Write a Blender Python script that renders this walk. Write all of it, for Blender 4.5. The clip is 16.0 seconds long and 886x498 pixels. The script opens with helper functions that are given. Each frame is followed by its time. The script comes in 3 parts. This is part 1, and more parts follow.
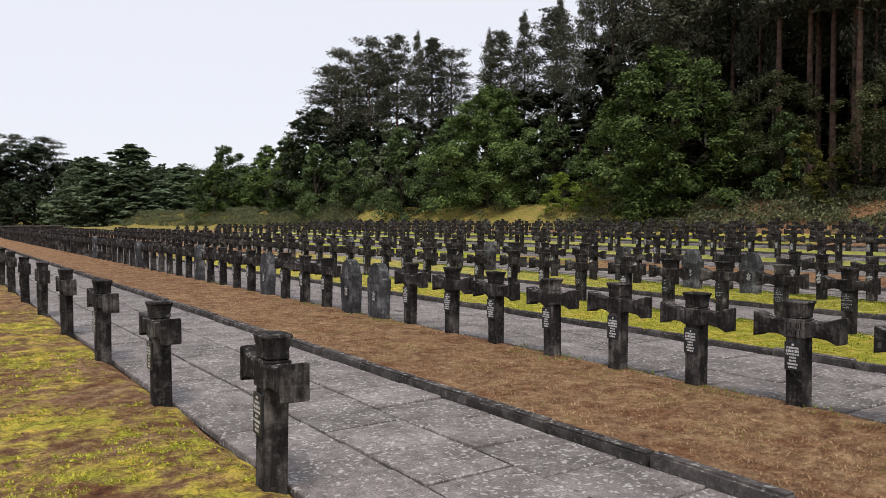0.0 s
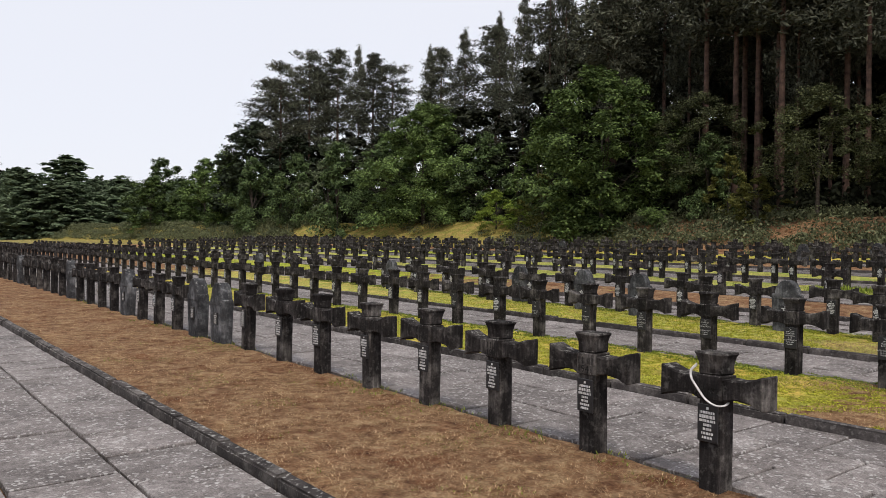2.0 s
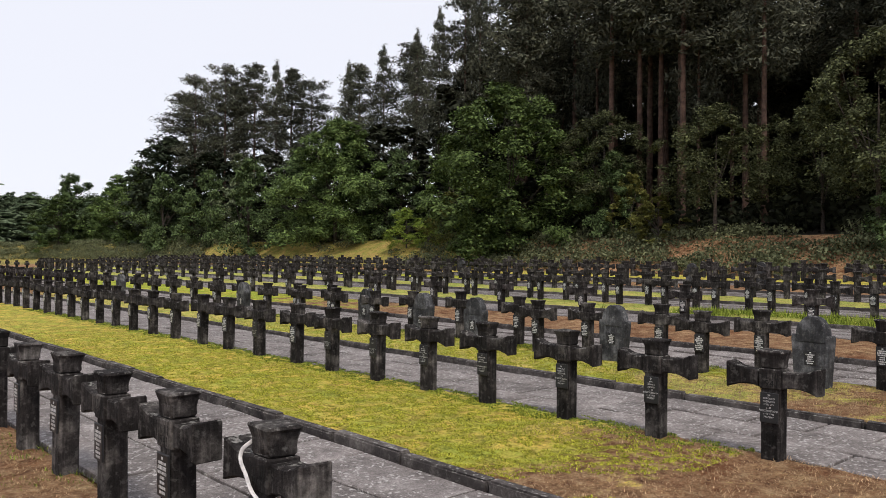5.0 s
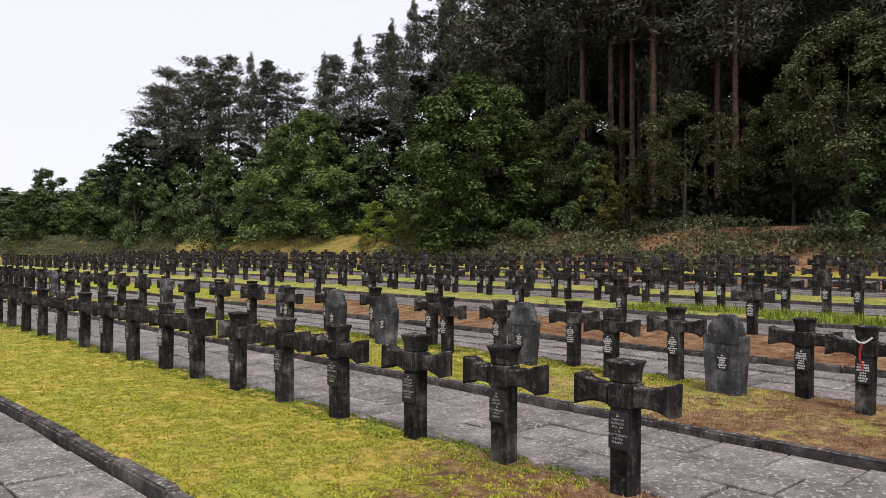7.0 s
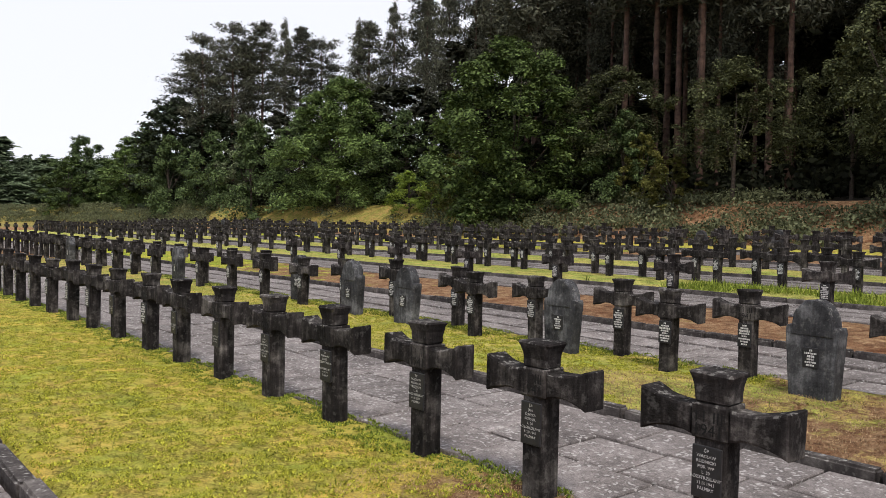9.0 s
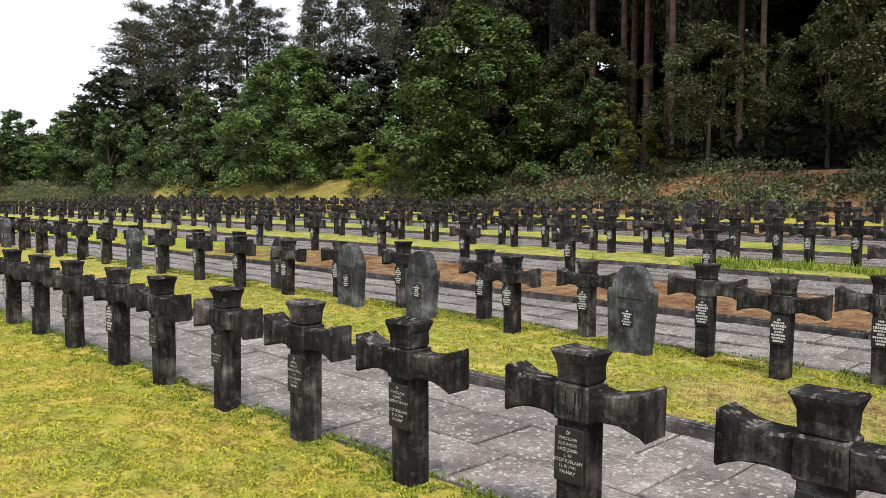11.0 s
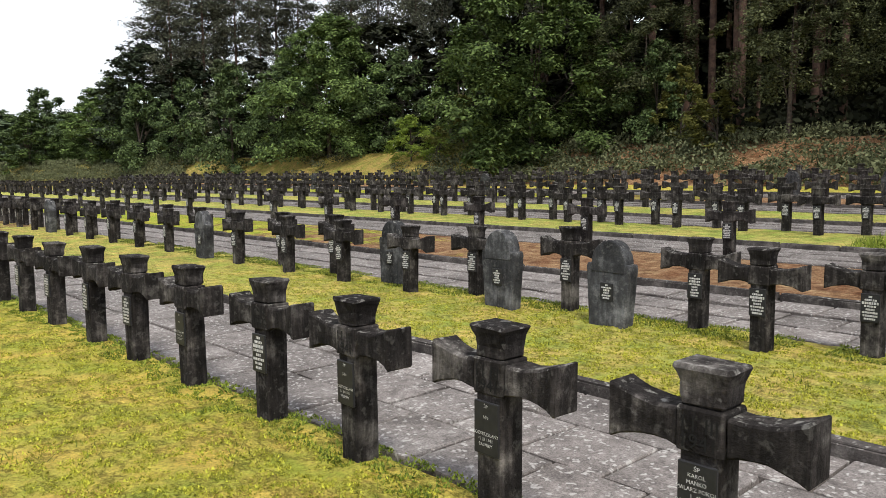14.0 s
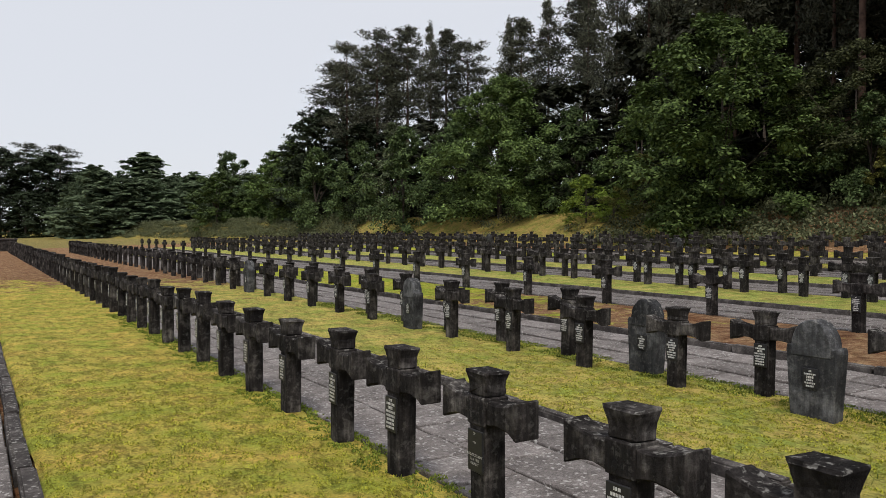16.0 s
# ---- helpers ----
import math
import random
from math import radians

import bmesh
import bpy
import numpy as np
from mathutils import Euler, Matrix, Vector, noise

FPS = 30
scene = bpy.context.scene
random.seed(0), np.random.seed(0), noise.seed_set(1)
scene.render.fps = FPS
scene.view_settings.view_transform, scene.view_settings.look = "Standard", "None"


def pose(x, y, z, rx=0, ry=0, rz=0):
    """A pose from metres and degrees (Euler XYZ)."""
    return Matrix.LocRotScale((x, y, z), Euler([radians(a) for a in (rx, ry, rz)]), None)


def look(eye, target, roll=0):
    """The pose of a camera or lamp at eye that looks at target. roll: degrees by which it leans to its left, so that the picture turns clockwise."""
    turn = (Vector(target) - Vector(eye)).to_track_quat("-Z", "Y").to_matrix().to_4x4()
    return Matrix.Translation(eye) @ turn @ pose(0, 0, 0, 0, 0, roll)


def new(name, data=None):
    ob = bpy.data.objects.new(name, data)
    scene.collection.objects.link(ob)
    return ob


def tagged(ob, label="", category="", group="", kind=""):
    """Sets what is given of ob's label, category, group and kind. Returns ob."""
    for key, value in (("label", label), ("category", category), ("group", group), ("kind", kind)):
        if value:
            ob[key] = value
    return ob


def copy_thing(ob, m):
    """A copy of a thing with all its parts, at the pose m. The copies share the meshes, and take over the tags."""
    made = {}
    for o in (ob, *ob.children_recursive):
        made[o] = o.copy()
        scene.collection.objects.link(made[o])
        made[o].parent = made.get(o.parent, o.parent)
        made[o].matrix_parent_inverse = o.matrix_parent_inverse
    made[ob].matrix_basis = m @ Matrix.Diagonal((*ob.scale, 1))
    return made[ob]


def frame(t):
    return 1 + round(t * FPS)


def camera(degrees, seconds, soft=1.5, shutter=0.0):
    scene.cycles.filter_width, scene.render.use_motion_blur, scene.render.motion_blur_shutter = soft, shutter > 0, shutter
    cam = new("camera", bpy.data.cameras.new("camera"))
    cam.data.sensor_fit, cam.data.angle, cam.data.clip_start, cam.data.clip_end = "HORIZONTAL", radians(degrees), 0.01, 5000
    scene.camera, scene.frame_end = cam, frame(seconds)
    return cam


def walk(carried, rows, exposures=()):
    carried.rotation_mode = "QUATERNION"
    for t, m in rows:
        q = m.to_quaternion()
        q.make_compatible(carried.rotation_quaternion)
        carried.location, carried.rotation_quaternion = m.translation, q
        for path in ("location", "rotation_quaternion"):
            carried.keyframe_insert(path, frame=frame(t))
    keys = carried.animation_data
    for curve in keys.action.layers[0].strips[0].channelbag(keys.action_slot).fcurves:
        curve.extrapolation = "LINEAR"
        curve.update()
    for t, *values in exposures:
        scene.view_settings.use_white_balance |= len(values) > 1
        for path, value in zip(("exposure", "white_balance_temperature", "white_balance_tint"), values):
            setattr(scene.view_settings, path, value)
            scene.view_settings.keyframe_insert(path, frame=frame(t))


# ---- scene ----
cam = camera(59.2, 16.0, 0.9)
PATH = [
    (0, (0.095, -0.439, 1.592), (1.214, 1.216, 1.515), -0.1),
    (0.5, (0.534, -0.443, 1.596), (1.726, 1.162, 1.549), 0.0),
    (1, (0.931, -0.545, 1.593), (2.127, 1.058, 1.565), 0.1),
    (1.5, (1.37, -0.61, 1.603), (2.569, 0.991, 1.568), 0.3),
    (2, (1.815, -0.609, 1.61), (3.035, 0.975, 1.576), 0.5),
    (2.5, (2.259, -0.717, 1.62), (3.487, 0.861, 1.588), 0.4),
    (3, (2.697, -0.758, 1.623), (3.949, 0.802, 1.596), 0.4),
    (3.5, (3.151, -0.762, 1.638), (4.441, 0.766, 1.629), 0.3),
    (4, (3.556, -0.859, 1.658), (4.893, 0.628, 1.669), 0.7),
    (6.5, (5.822, -0.997, 1.678), (7.164, 0.486, 1.693), 0.1),
    (7, (6.281, -1.028, 1.655), (7.641, 0.439, 1.655), 0.1),
    (7.5, (6.673, -0.872, 1.622), (8.041, 0.587, 1.61), 0.2),
    (8, (7.03, -0.694, 1.601), (8.367, 0.794, 1.583), 0.2),
    (8.5, (7.263, -0.374, 1.597), (8.545, 1.161, 1.562), 0.4),
    (9, (7.428, 0.068, 1.586), (8.72, 1.593, 1.515), 0.9),
    (11.5, (8.005, 2.649, 1.586), (9.411, 4.064, 1.437), -0.2),
    (12, (8.077, 3.15, 1.576), (9.49, 4.555, 1.41), -0.3),
    (12.5, (8.16, 3.607, 1.595), (9.558, 5.026, 1.41), -0.1),
    (13, (8.186, 4.121, 1.599), (9.579, 5.542, 1.402), -0.4),
    (13.5, (8.23, 4.562, 1.596), (9.596, 6.01, 1.401), -0.4),
    (14, (8.251, 4.989, 1.6), (9.596, 6.456, 1.396), -0.7),
    (14.5, (8.241, 5.477, 1.605), (9.555, 6.971, 1.404), -0.7),
    (15, (8.289, 5.92, 1.674), (9.448, 7.544, 1.539), 0.1),
    (15.5, (8.288, 6.406, 1.705), (9.418, 8.055, 1.639), 0.2),
    (16, (8.181, 6.801, 1.727), (9.218, 8.51, 1.677), -0.1),
]
walk(cam, [(t, look(eye, target, roll)) for t, eye, target, roll in PATH],
     [(0, 0.05, 6500, 12), (4, 0.08, 6500, 12), (7, 0.17, 6500, 15), (8.5, 0.12, 6500, 13), (9, 0.22, 6500, 13), (11.5, 0.57, 6500, 8),
      (12.5, 0.52, 6500, 8), (14.5, 0.4, 6500, 8), (15, 0.0, 6500, 10), (16, -0.15, 6500, 10)])

# ---- light ----
world = bpy.data.worlds.new("world")
scene.world = world
world.use_nodes = True
wn, wl = world.node_tree.nodes, world.node_tree.links
wn.clear()
sky = wn.new("ShaderNodeTexSky")
sky.sky_type, sky.sun_disc = "NISHITA", False
sky.sun_elevation, sky.sun_rotation = radians(52), radians(200)
dim = wn.new("ShaderNodeMixRGB")
dim.blend_type, dim.inputs[0].default_value, dim.inputs[2].default_value = "MULTIPLY", 1.0, (0.1, 0.1, 0.1, 1)
cloud = wn.new("ShaderNodeMixRGB")
cloud.inputs[0].default_value, cloud.inputs[2].default_value = 0.9, (0.86, 0.885, 0.95, 1)
back, wout = wn.new("ShaderNodeBackground"), wn.new("ShaderNodeOutputWorld")
back.inputs["Strength"].default_value = 1.0
wl.new(sky.outputs[0], dim.inputs[1])
wl.new(dim.outputs[0], cloud.inputs[1])
wl.new(cloud.outputs[0], back.inputs["Color"])
wl.new(back.outputs[0], wout.inputs["Surface"])
sun = new("sun", bpy.data.lights.new("sun", "SUN"))
sun.data.energy, sun.data.angle, sun.data.color = 2.4, radians(12), (1.0, 0.93, 0.82)
sun.matrix_world = look((-9, -16, 26), (0, 0, 0))


# ---- materials ----
def material(name, roughness=0.85, specular=0.3):
    m = bpy.data.materials.new(name)
    m.use_nodes = True
    b = m.node_tree.nodes["Principled BSDF"]
    b.inputs["Roughness"].default_value = roughness
    b.inputs["Specular IOR Level"].default_value = specular
    return m, m.node_tree.nodes, m.node_tree.links, b


def place(n, l, space="Object"):
    if space == "World":
        return n.new("ShaderNodeNewGeometry").outputs["Position"]
    return n.new("ShaderNodeTexCoord").outputs[space]


def noise_of(n, l, src, scale, detail=4.0, rough=0.55):
    t = n.new("ShaderNodeTexNoise")
    t.inputs["Scale"].default_value, t.inputs["Detail"].default_value, t.inputs["Roughness"].default_value = scale, detail, rough
    l.new(src, t.inputs["Vector"])
    return t.outputs["Fac"]


def ramp(n, l, src, stops):
    r = n.new("ShaderNodeValToRGB")
    while len(r.color_ramp.elements) < len(stops):
        r.color_ramp.elements.new(0.5)
    for e, (p, c) in zip(r.color_ramp.elements, stops):
        e.position, e.color = p, (*c, 1) if len(c) == 3 else c
    l.new(src, r.inputs[0])
    return r.outputs[0]


def grey(v):
    return (v, v, v)


def mix(n, l, fac, a, b, blend="MIX"):
    m = n.new("ShaderNodeMixRGB")
    m.blend_type = blend
    for k, v in ((0, fac), (1, a), (2, b)):
        if isinstance(v, (int, float)):
            m.inputs[k].default_value = v
        elif isinstance(v, tuple):
            m.inputs[k].default_value = (*v, 1)
        else:
            l.new(v, m.inputs[k])
    return m.outputs[0]


def bump(n, l, b, src, strength, distance):
    p = n.new("ShaderNodeBump")
    p.inputs["Strength"].default_value, p.inputs["Distance"].default_value = strength, distance
    l.new(src, p.inputs["Height"])
    l.new(p.outputs[0], b.inputs["Normal"])


def maths(n, l, op, a, b=0.0):
    m = n.new("ShaderNodeMath")
    m.operation = op
    for k, v in enumerate((a, b)):
        if isinstance(v, (int, float)):
            m.inputs[k].default_value = v
        else:
            l.new(v, m.inputs[k])
    return m.outputs[0]


def stone_material(name, dark, mid, light, spots=0.6, streaks=0.75):
    m, n, l, b = material(name, 0.95, 0.1)
    src = place(n, l, "World")
    big = noise_of(n, l, src, 4.0, 6, 0.65)
    fine = noise_of(n, l, src, 60.0, 4, 0.7)
    col = ramp(n, l, big, [(0.32, dark), (0.52, mid), (0.72, light)])
    rnd = n.new("ShaderNodeObjectInfo").outputs["Random"]
    col = mix(n, l, 1.0, col, ramp(n, l, rnd, [(0, grey(0.75)), (1, grey(1.3))]), "MULTIPLY")
    col = mix(n, l, 0.6, col, ramp(n, l, fine, [(0.3, grey(0.55)), (0.7, grey(1.35))]), "MULTIPLY")
    up = n.new("ShaderNodeSeparateXYZ")
    l.new(n.new("ShaderNodeNewGeometry").outputs["Normal"], up.inputs[0])
    runs = n.new("ShaderNodeMapping")
    runs.inputs["Scale"].default_value = (1.0, 1.0, 0.1)
    l.new(src, runs.inputs[0])
    streak = noise_of(n, l, runs.outputs[0], 26.0, 4, 0.6)
    col = mix(n, l, streaks, col, ramp(n, l, streak, [(0.36, grey(0.5)), (0.52, grey(1.0)), (0.66, grey(2.1))]), "MULTIPLY")
    lichen = noise_of(n, l, src, 22.0, 3, 0.6)
    patch = ramp(n, l, lichen, [(0.56, grey(0)), (0.66, grey(spots))])
    # lichen settles on the weathered upward faces
    settled = maths(n, l, "MULTIPLY", patch, maths(n, l, "ADD", maths(n, l, "MULTIPLY", up.outputs["Z"], 0.8), 0.18))
    col = mix(n, l, settled, col, (0.34, 0.33, 0.31))
    l.new(col, b.inputs["Base Color"])
    bump(n, l, b, maths(n, l, "ADD", fine, big), 0.7, 0.012)
    return m


CONCRETE = stone_material("weathered concrete", (0.009, 0.008, 0.008), (0.026, 0.023, 0.0225), (0.125, 0.115, 0.108))
HEADSTONE = stone_material("mossy concrete", (0.022, 0.022, 0.024), (0.052, 0.053, 0.057), (0.17, 0.172, 0.18), 0.7, 0.35)
KERB = stone_material("kerb concrete", (0.03, 0.027, 0.027), (0.07, 0.062, 0.06), (0.17, 0.155, 0.145), 0.9, 0.0)


def slab_material():
    m, n, l, b = material("paving concrete", 0.85, 0.3)
    src = place(n, l, "World")
    rnd = n.new("ShaderNodeObjectInfo").outputs["Random"]
    big, fine = noise_of(n, l, src, 2.2, 6, 0.65), noise_of(n, l, src, 75.0, 5, 0.7)
    col = ramp(n, l, big, [(0.3, (0.092, 0.08, 0.076)), (0.5, (0.175, 0.155, 0.149)), (0.72, (0.27, 0.246, 0.238))])
    col = mix(n, l, 1.0, col, ramp(n, l, rnd, [(0, grey(0.8)), (1, grey(1.15))]), "MULTIPLY")
    col = mix(n, l, 0.9, col, ramp(n, l, fine, [(0.3, grey(0.4)), (0.7, grey(1.5))]), "MULTIPLY")
    col = mix(n, l, 0.8, col, ramp(n, l, noise_of(n, l, src, 16.0, 6, 0.75), [(0.32, grey(0.55)), (0.5, grey(1.0)), (0.68, grey(1.4))]), "MULTIPLY")
    v = n.new("ShaderNodeTexVoronoi")
    v.inputs["Scale"].default_value, v.inputs["Randomness"].default_value = 19.0, 1.0
    warp = n.new("ShaderNodeVectorMath")
    warp.operation = "ADD"
    nz = n.new("ShaderNodeTexNoise")
    nz.inputs["Scale"].default_value = 14.0
    l.new(src, nz.inputs["Vector"])
    sc = n.new("ShaderNodeVectorMath")
    sc.operation = "SCALE"
    sc.inputs["Scale"].default_value = 0.12
    l.new(nz.outputs["Color"], sc.inputs[0])
    l.new(src, warp.inputs[0])
    l.new(sc.outputs[0], warp.inputs[1])
    l.new(warp.outputs[0], v.inputs["Vector"])
    disc = ramp(n, l, v.outputs["Distance"], [(0.22, grey(1)), (0.36, grey(0))])
    some = ramp(n, l, noise_of(n, l, src, 3.0, 5, 0.7), [(0.36, grey(0)), (0.5, grey(1))])
    col = mix(n, l, maths(n, l, "MULTIPLY", disc, maths(n, l, "MULTIPLY", some, 0.65)), col, (0.5, 0.485, 0.47))
    l.new(col, b.inputs["Base Color"])
    bump(n, l, b, fine, 0.6, 0.006)
    return m


SLAB = slab_material()


def turf_material(name, moss, brown_below, spread, bias, brown_above=400.0):
    """Moss that dries to brown below one line in y and above another, and in drifts by bias."""
    m, n, l, b = material(name, 0.95, 0.1)
    src = place(n, l, "World")
    xyz = n.new("ShaderNodeSeparateXYZ")
    l.new(src, xyz.inputs[0])
    drift, mid, fine = noise_of(n, l, src, 0.9, 8, 0.72), noise_of(n, l, src, 6.0, 6, 0.75), noise_of(n, l, src, 38.0, 5, 0.78)
    tone = noise_of(n, l, src, 1.7, 5, 0.65)
    long_way = n.new("ShaderNodeMapping")
    long_way.inputs["Scale"].default_value = (2.2, 1.0, 1.0)
    l.new(src, long_way.inputs[0])
    # thin dark lines: shade in gaps between moss clumps, put into colour and bump
    gap_shade = maths(n, l, "ABSOLUTE", maths(n, l, "SUBTRACT", noise_of(n, l, long_way.outputs[0], 1.5, 7, 0.72), 0.5))
    gap_shade = ramp(n, l, gap_shade, [(0.0, grey(0.5)), (0.012, grey(0.85)), (0.03, grey(1.0))])
    grad = maths(n, l, "DIVIDE", maths(n, l, "SUBTRACT", xyz.outputs["Y"], brown_below), spread)
    grad = maths(n, l, "MINIMUM", grad, maths(n, l, "DIVIDE", maths(n, l, "SUBTRACT", brown_above, xyz.outputs["Y"]), 12.0))
    grad = maths(n, l, "MINIMUM", maths(n, l, "MAXIMUM", grad, -1.0), 1.0)
    mask = maths(n, l, "ADD", maths(n, l, "ADD", maths(n, l, "MULTIPLY", grad, 0.35), drift), maths(n, l, "ADD", maths(n, l, "MULTIPLY", mid, 0.45), bias - 0.22))
    mask = ramp(n, l, mask, [(0.44, grey(0)), (0.56, grey(1))])
    dry = ramp(n, l, mid, [(0.3, (0.1, 0.046, 0.028)), (0.48, (0.26, 0.145, 0.078)), (0.7, (0.46, 0.32, 0.185))])
    dry = mix(n, l, 1.0, dry, ramp(n, l, tone, [(0.35, (0.75, 0.6, 0.55)), (0.5, (1.0, 1.0, 1.0)), (0.68, (1.25, 1.3, 1.25))]), "MULTIPLY")
    lush = mix(n, l, ramp(n, l, tone, [(0.38, grey(0)), (0.62, grey(1))]), (moss[0] * 0.72, moss[1] * 0.92, moss[2]), (moss[0] * 1.22, moss[1] * 1.08, moss[2] * 1.7))
    green = mix(n, l, 1.0, lush, ramp(n, l, mid, [(0.3, grey(0.7)), (0.46, grey(1.2)), (0.7, grey(1.5))]), "MULTIPLY")
    green = mix(n, l, 1.0, green, gap_shade, "MULTIPLY")
    col = mix(n, l, mask, dry, green)
    col = mix(n, l, 0.8, col, ramp(n, l, fine, [(0.3, grey(0.4)), (0.46, grey(1.15)), (0.68, grey(1.75))]), "MULTIPLY")
    l.new(col, b.inputs["Base Color"])
    bump(n, l, b, maths(n, l, "ADD", fine, maths(n, l, "ADD", maths(n, l, "MULTIPLY", mid, 2.0), gap_shade)), 1.0, 0.05)
    return m


def plain(name, colour, roughness=0.7, vary=0.25, scale=30.0):
    m, n, l, b = material(name, roughness)
    f = noise_of(n, l, place(n, l), scale)
    l.new(mix(n, l, 1.0, colour, ramp(n, l, f, [(0.3, grey(1 - vary)), (0.7, grey(1 + vary))]), "MULTIPLY"), b.inputs["Base Color"])
    return m


def leaf_material(name, dark, light, through_light=0.35):
    m, n, l, b = material(name, 0.7, 0.08)
    rnd = n.new("ShaderNodeNewGeometry").outputs["Random Per Island"]
    tree = n.new("ShaderNodeObjectInfo").outputs["Random"]
    col = ramp(n, l, rnd, [(0, dark), (0.7, light), (1, tuple(min(1, c * 1.5) for c in light))])
    col = mix(n, l, 1.0, col, ramp(n, l, tree, [(0, grey(0.75)), (1, grey(1.25))]), "MULTIPLY")
    l.new(col, b.inputs["Base Color"])
    tr, add = n.new("ShaderNodeBsdfTranslucent"), n.new("ShaderNodeMixShader")
    l.new(col, tr.inputs["Color"])
    add.inputs[0].default_value = through_light
    l.new(b.outputs[0], add.inputs[1])
    l.new(tr.outputs[0], add.inputs[2])
    l.new(add.outputs[0], n["Material Output"].inputs["Surface"])
    return m


PLATE = plain("black enamel plate", (0.02, 0.02, 0.022), 0.45)
WHITE = plain("white lettering", (0.52, 0.52, 0.52), 0.6)
INCISED = plain("incised lettering", (0.008, 0.008, 0.008), 0.9)
RIBBON_WHITE = plain("white ribbon cloth", (0.6, 0.58, 0.58), 0.9)
RIBBON_RED = plain("red ribbon cloth", (0.28, 0.03, 0.03), 0.9)
BARK = plain("grey bark", (0.06, 0.048, 0.04), 0.95, 0.5, 6.0)
PINE_BARK = plain("reddish pine bark", (0.085, 0.052, 0.04), 0.95, 0.5, 5.0)
# litter, with the shade beneath the trees put into its colour
FOREST_SHADE = plain("forest litter with tree shade in its colour", (0.02, 0.017, 0.011), 0.95, 0.6, 2.0)
LEAF = leaf_material("broad leaves", (0.02, 0.036, 0.012), (0.135, 0.195, 0.062), 0.12)
# olive tone, darkened so that edge-of-wood shade sits in the colour
LEAF_OLIVE_SHADE = leaf_material("olive leaves darkened for shade", (0.016, 0.019, 0.01), (0.085, 0.096, 0.045), 0.12)
LEAF_SIDE = leaf_material("deep green leaves", (0.018, 0.031, 0.013), (0.105, 0.15, 0.06), 0.12)
LEAF_GREY = leaf_material("grey-green birch leaves", (0.035, 0.048, 0.025), (0.14, 0.165, 0.095), 0.15)
# darker leaf tone that carries the shade of the crown
LEAF_SHADE = leaf_material("dense leaves with shade in their colour", (0.014, 0.02, 0.012), (0.042, 0.056, 0.032), 0.15)
# lifted, flat tones: distance haze is put into the leaf colour
LEAF_HAZED = leaf_material("far leaves with haze in their colour", (0.085, 0.118, 0.07), (0.15, 0.195, 0.115), 0.3)
LEAF_LIGHT = leaf_material("yellow-green leaves", (0.1, 0.15, 0.03), (0.22, 0.29, 0.055))
LEAF_STRAW = leaf_material("olive-brown leaves", (0.07, 0.075, 0.02), (0.17, 0.17, 0.05))
# near-black: shade inside the wood is put into the leaf colour
LEAF_DEEP_SHADE = leaf_material("dark leaves", (0.008, 0.009, 0.006), (0.026, 0.03, 0.017), 0.1)
NEEDLE = leaf_material("pine needles", (0.02, 0.022, 0.016), (0.088, 0.093, 0.066), 0.1)
BRAMBLE = leaf_material("bramble leaves", (0.04, 0.048, 0.024), (0.17, 0.185, 0.1), 0.2)
DRYLEAF = leaf_material("dry grass blades", (0.17, 0.1, 0.055), (0.5, 0.35, 0.205))
MOSSLEAF = leaf_material("moss sprigs", (0.15, 0.165, 0.02), (0.46, 0.45, 0.06))
GREENLEAF = leaf_material("green grass blades", (0.06, 0.09, 0.015), (0.22, 0.27, 0.045))
TURF_L = turf_material("yellow moss with brown drifts", (0.47, 0.37, 0.045), -30.0, 1.0, -0.385)
TURF_A = turf_material("dry brown grass", (0.2, 0.16, 0.04), 90.0, 1.0, 0.02)
TURF_B = turf_material("yellow-green moss", (0.41, 0.345, 0.05), 2.6, 2.2, -0.1, 38.0)
TURF_C = turf_material("green moss with dry edge", (0.39, 0.345, 0.065), 2.2, 4.5, -0.07, 34.0)
TURF_D = turf_material("reddish dry turf", (0.3, 0.31, 0.03), 26.0, 14.0, 0.12)
TURF_E = turf_material("green lawn moss", (0.33, 0.32, 0.06), -2.0, 5.0, -0.08)
BANK = turf_material("rough bank grass", (0.24, 0.19, 0.04), 34.0, 10.0, 0.04)


# ---- helpers for building ----
def part(name, bm, mat, parent, label=""):
    me = bpy.data.meshes.new(name)
    bm.to_mesh(me)
    bm.free()
    me.materials.append(mat)
    ob = new(name, me)
    ob.parent = parent
    if label:
        tagged(ob, label)
    return ob


def mesh_part(name, me, mat, parent=None, label=""):
    if not me.materials:
        me.materials.append(mat)
    ob = new(name, me)
    ob.parent = parent
    if label:
        tagged(ob, label)
    return ob


def raw(name, verts, faces, mat=None):
    me = bpy.data.meshes.new(name)
    me.from_pydata(verts, [], faces)
    me.update()
    if mat:
        me.materials.append(mat)
    return me


def box_bm(x0, x1, y0, y1, z0, z1, bevel=0.0, rough=0.0, segments=1):
    bm = bmesh.new()
    bmesh.ops.create_cube(bm, size=1.0)
    for v in bm.verts:
        v.co = Vector(((x0 + x1) / 2 + v.co.x * (x1 - x0), (y0 + y1) / 2 + v.co.y * (y1 - y0), (z0 + z1) / 2 + v.co.z * (z1 - z0)))
    if bevel:
        bmesh.ops.bevel(bm, geom=list(bm.edges), offset=bevel, segments=segments, affect="EDGES")
    if rough:
        for v in bm.verts:
            v.co += Vector([random.uniform(-rough, rough) for _ in range(3)])
    return bm


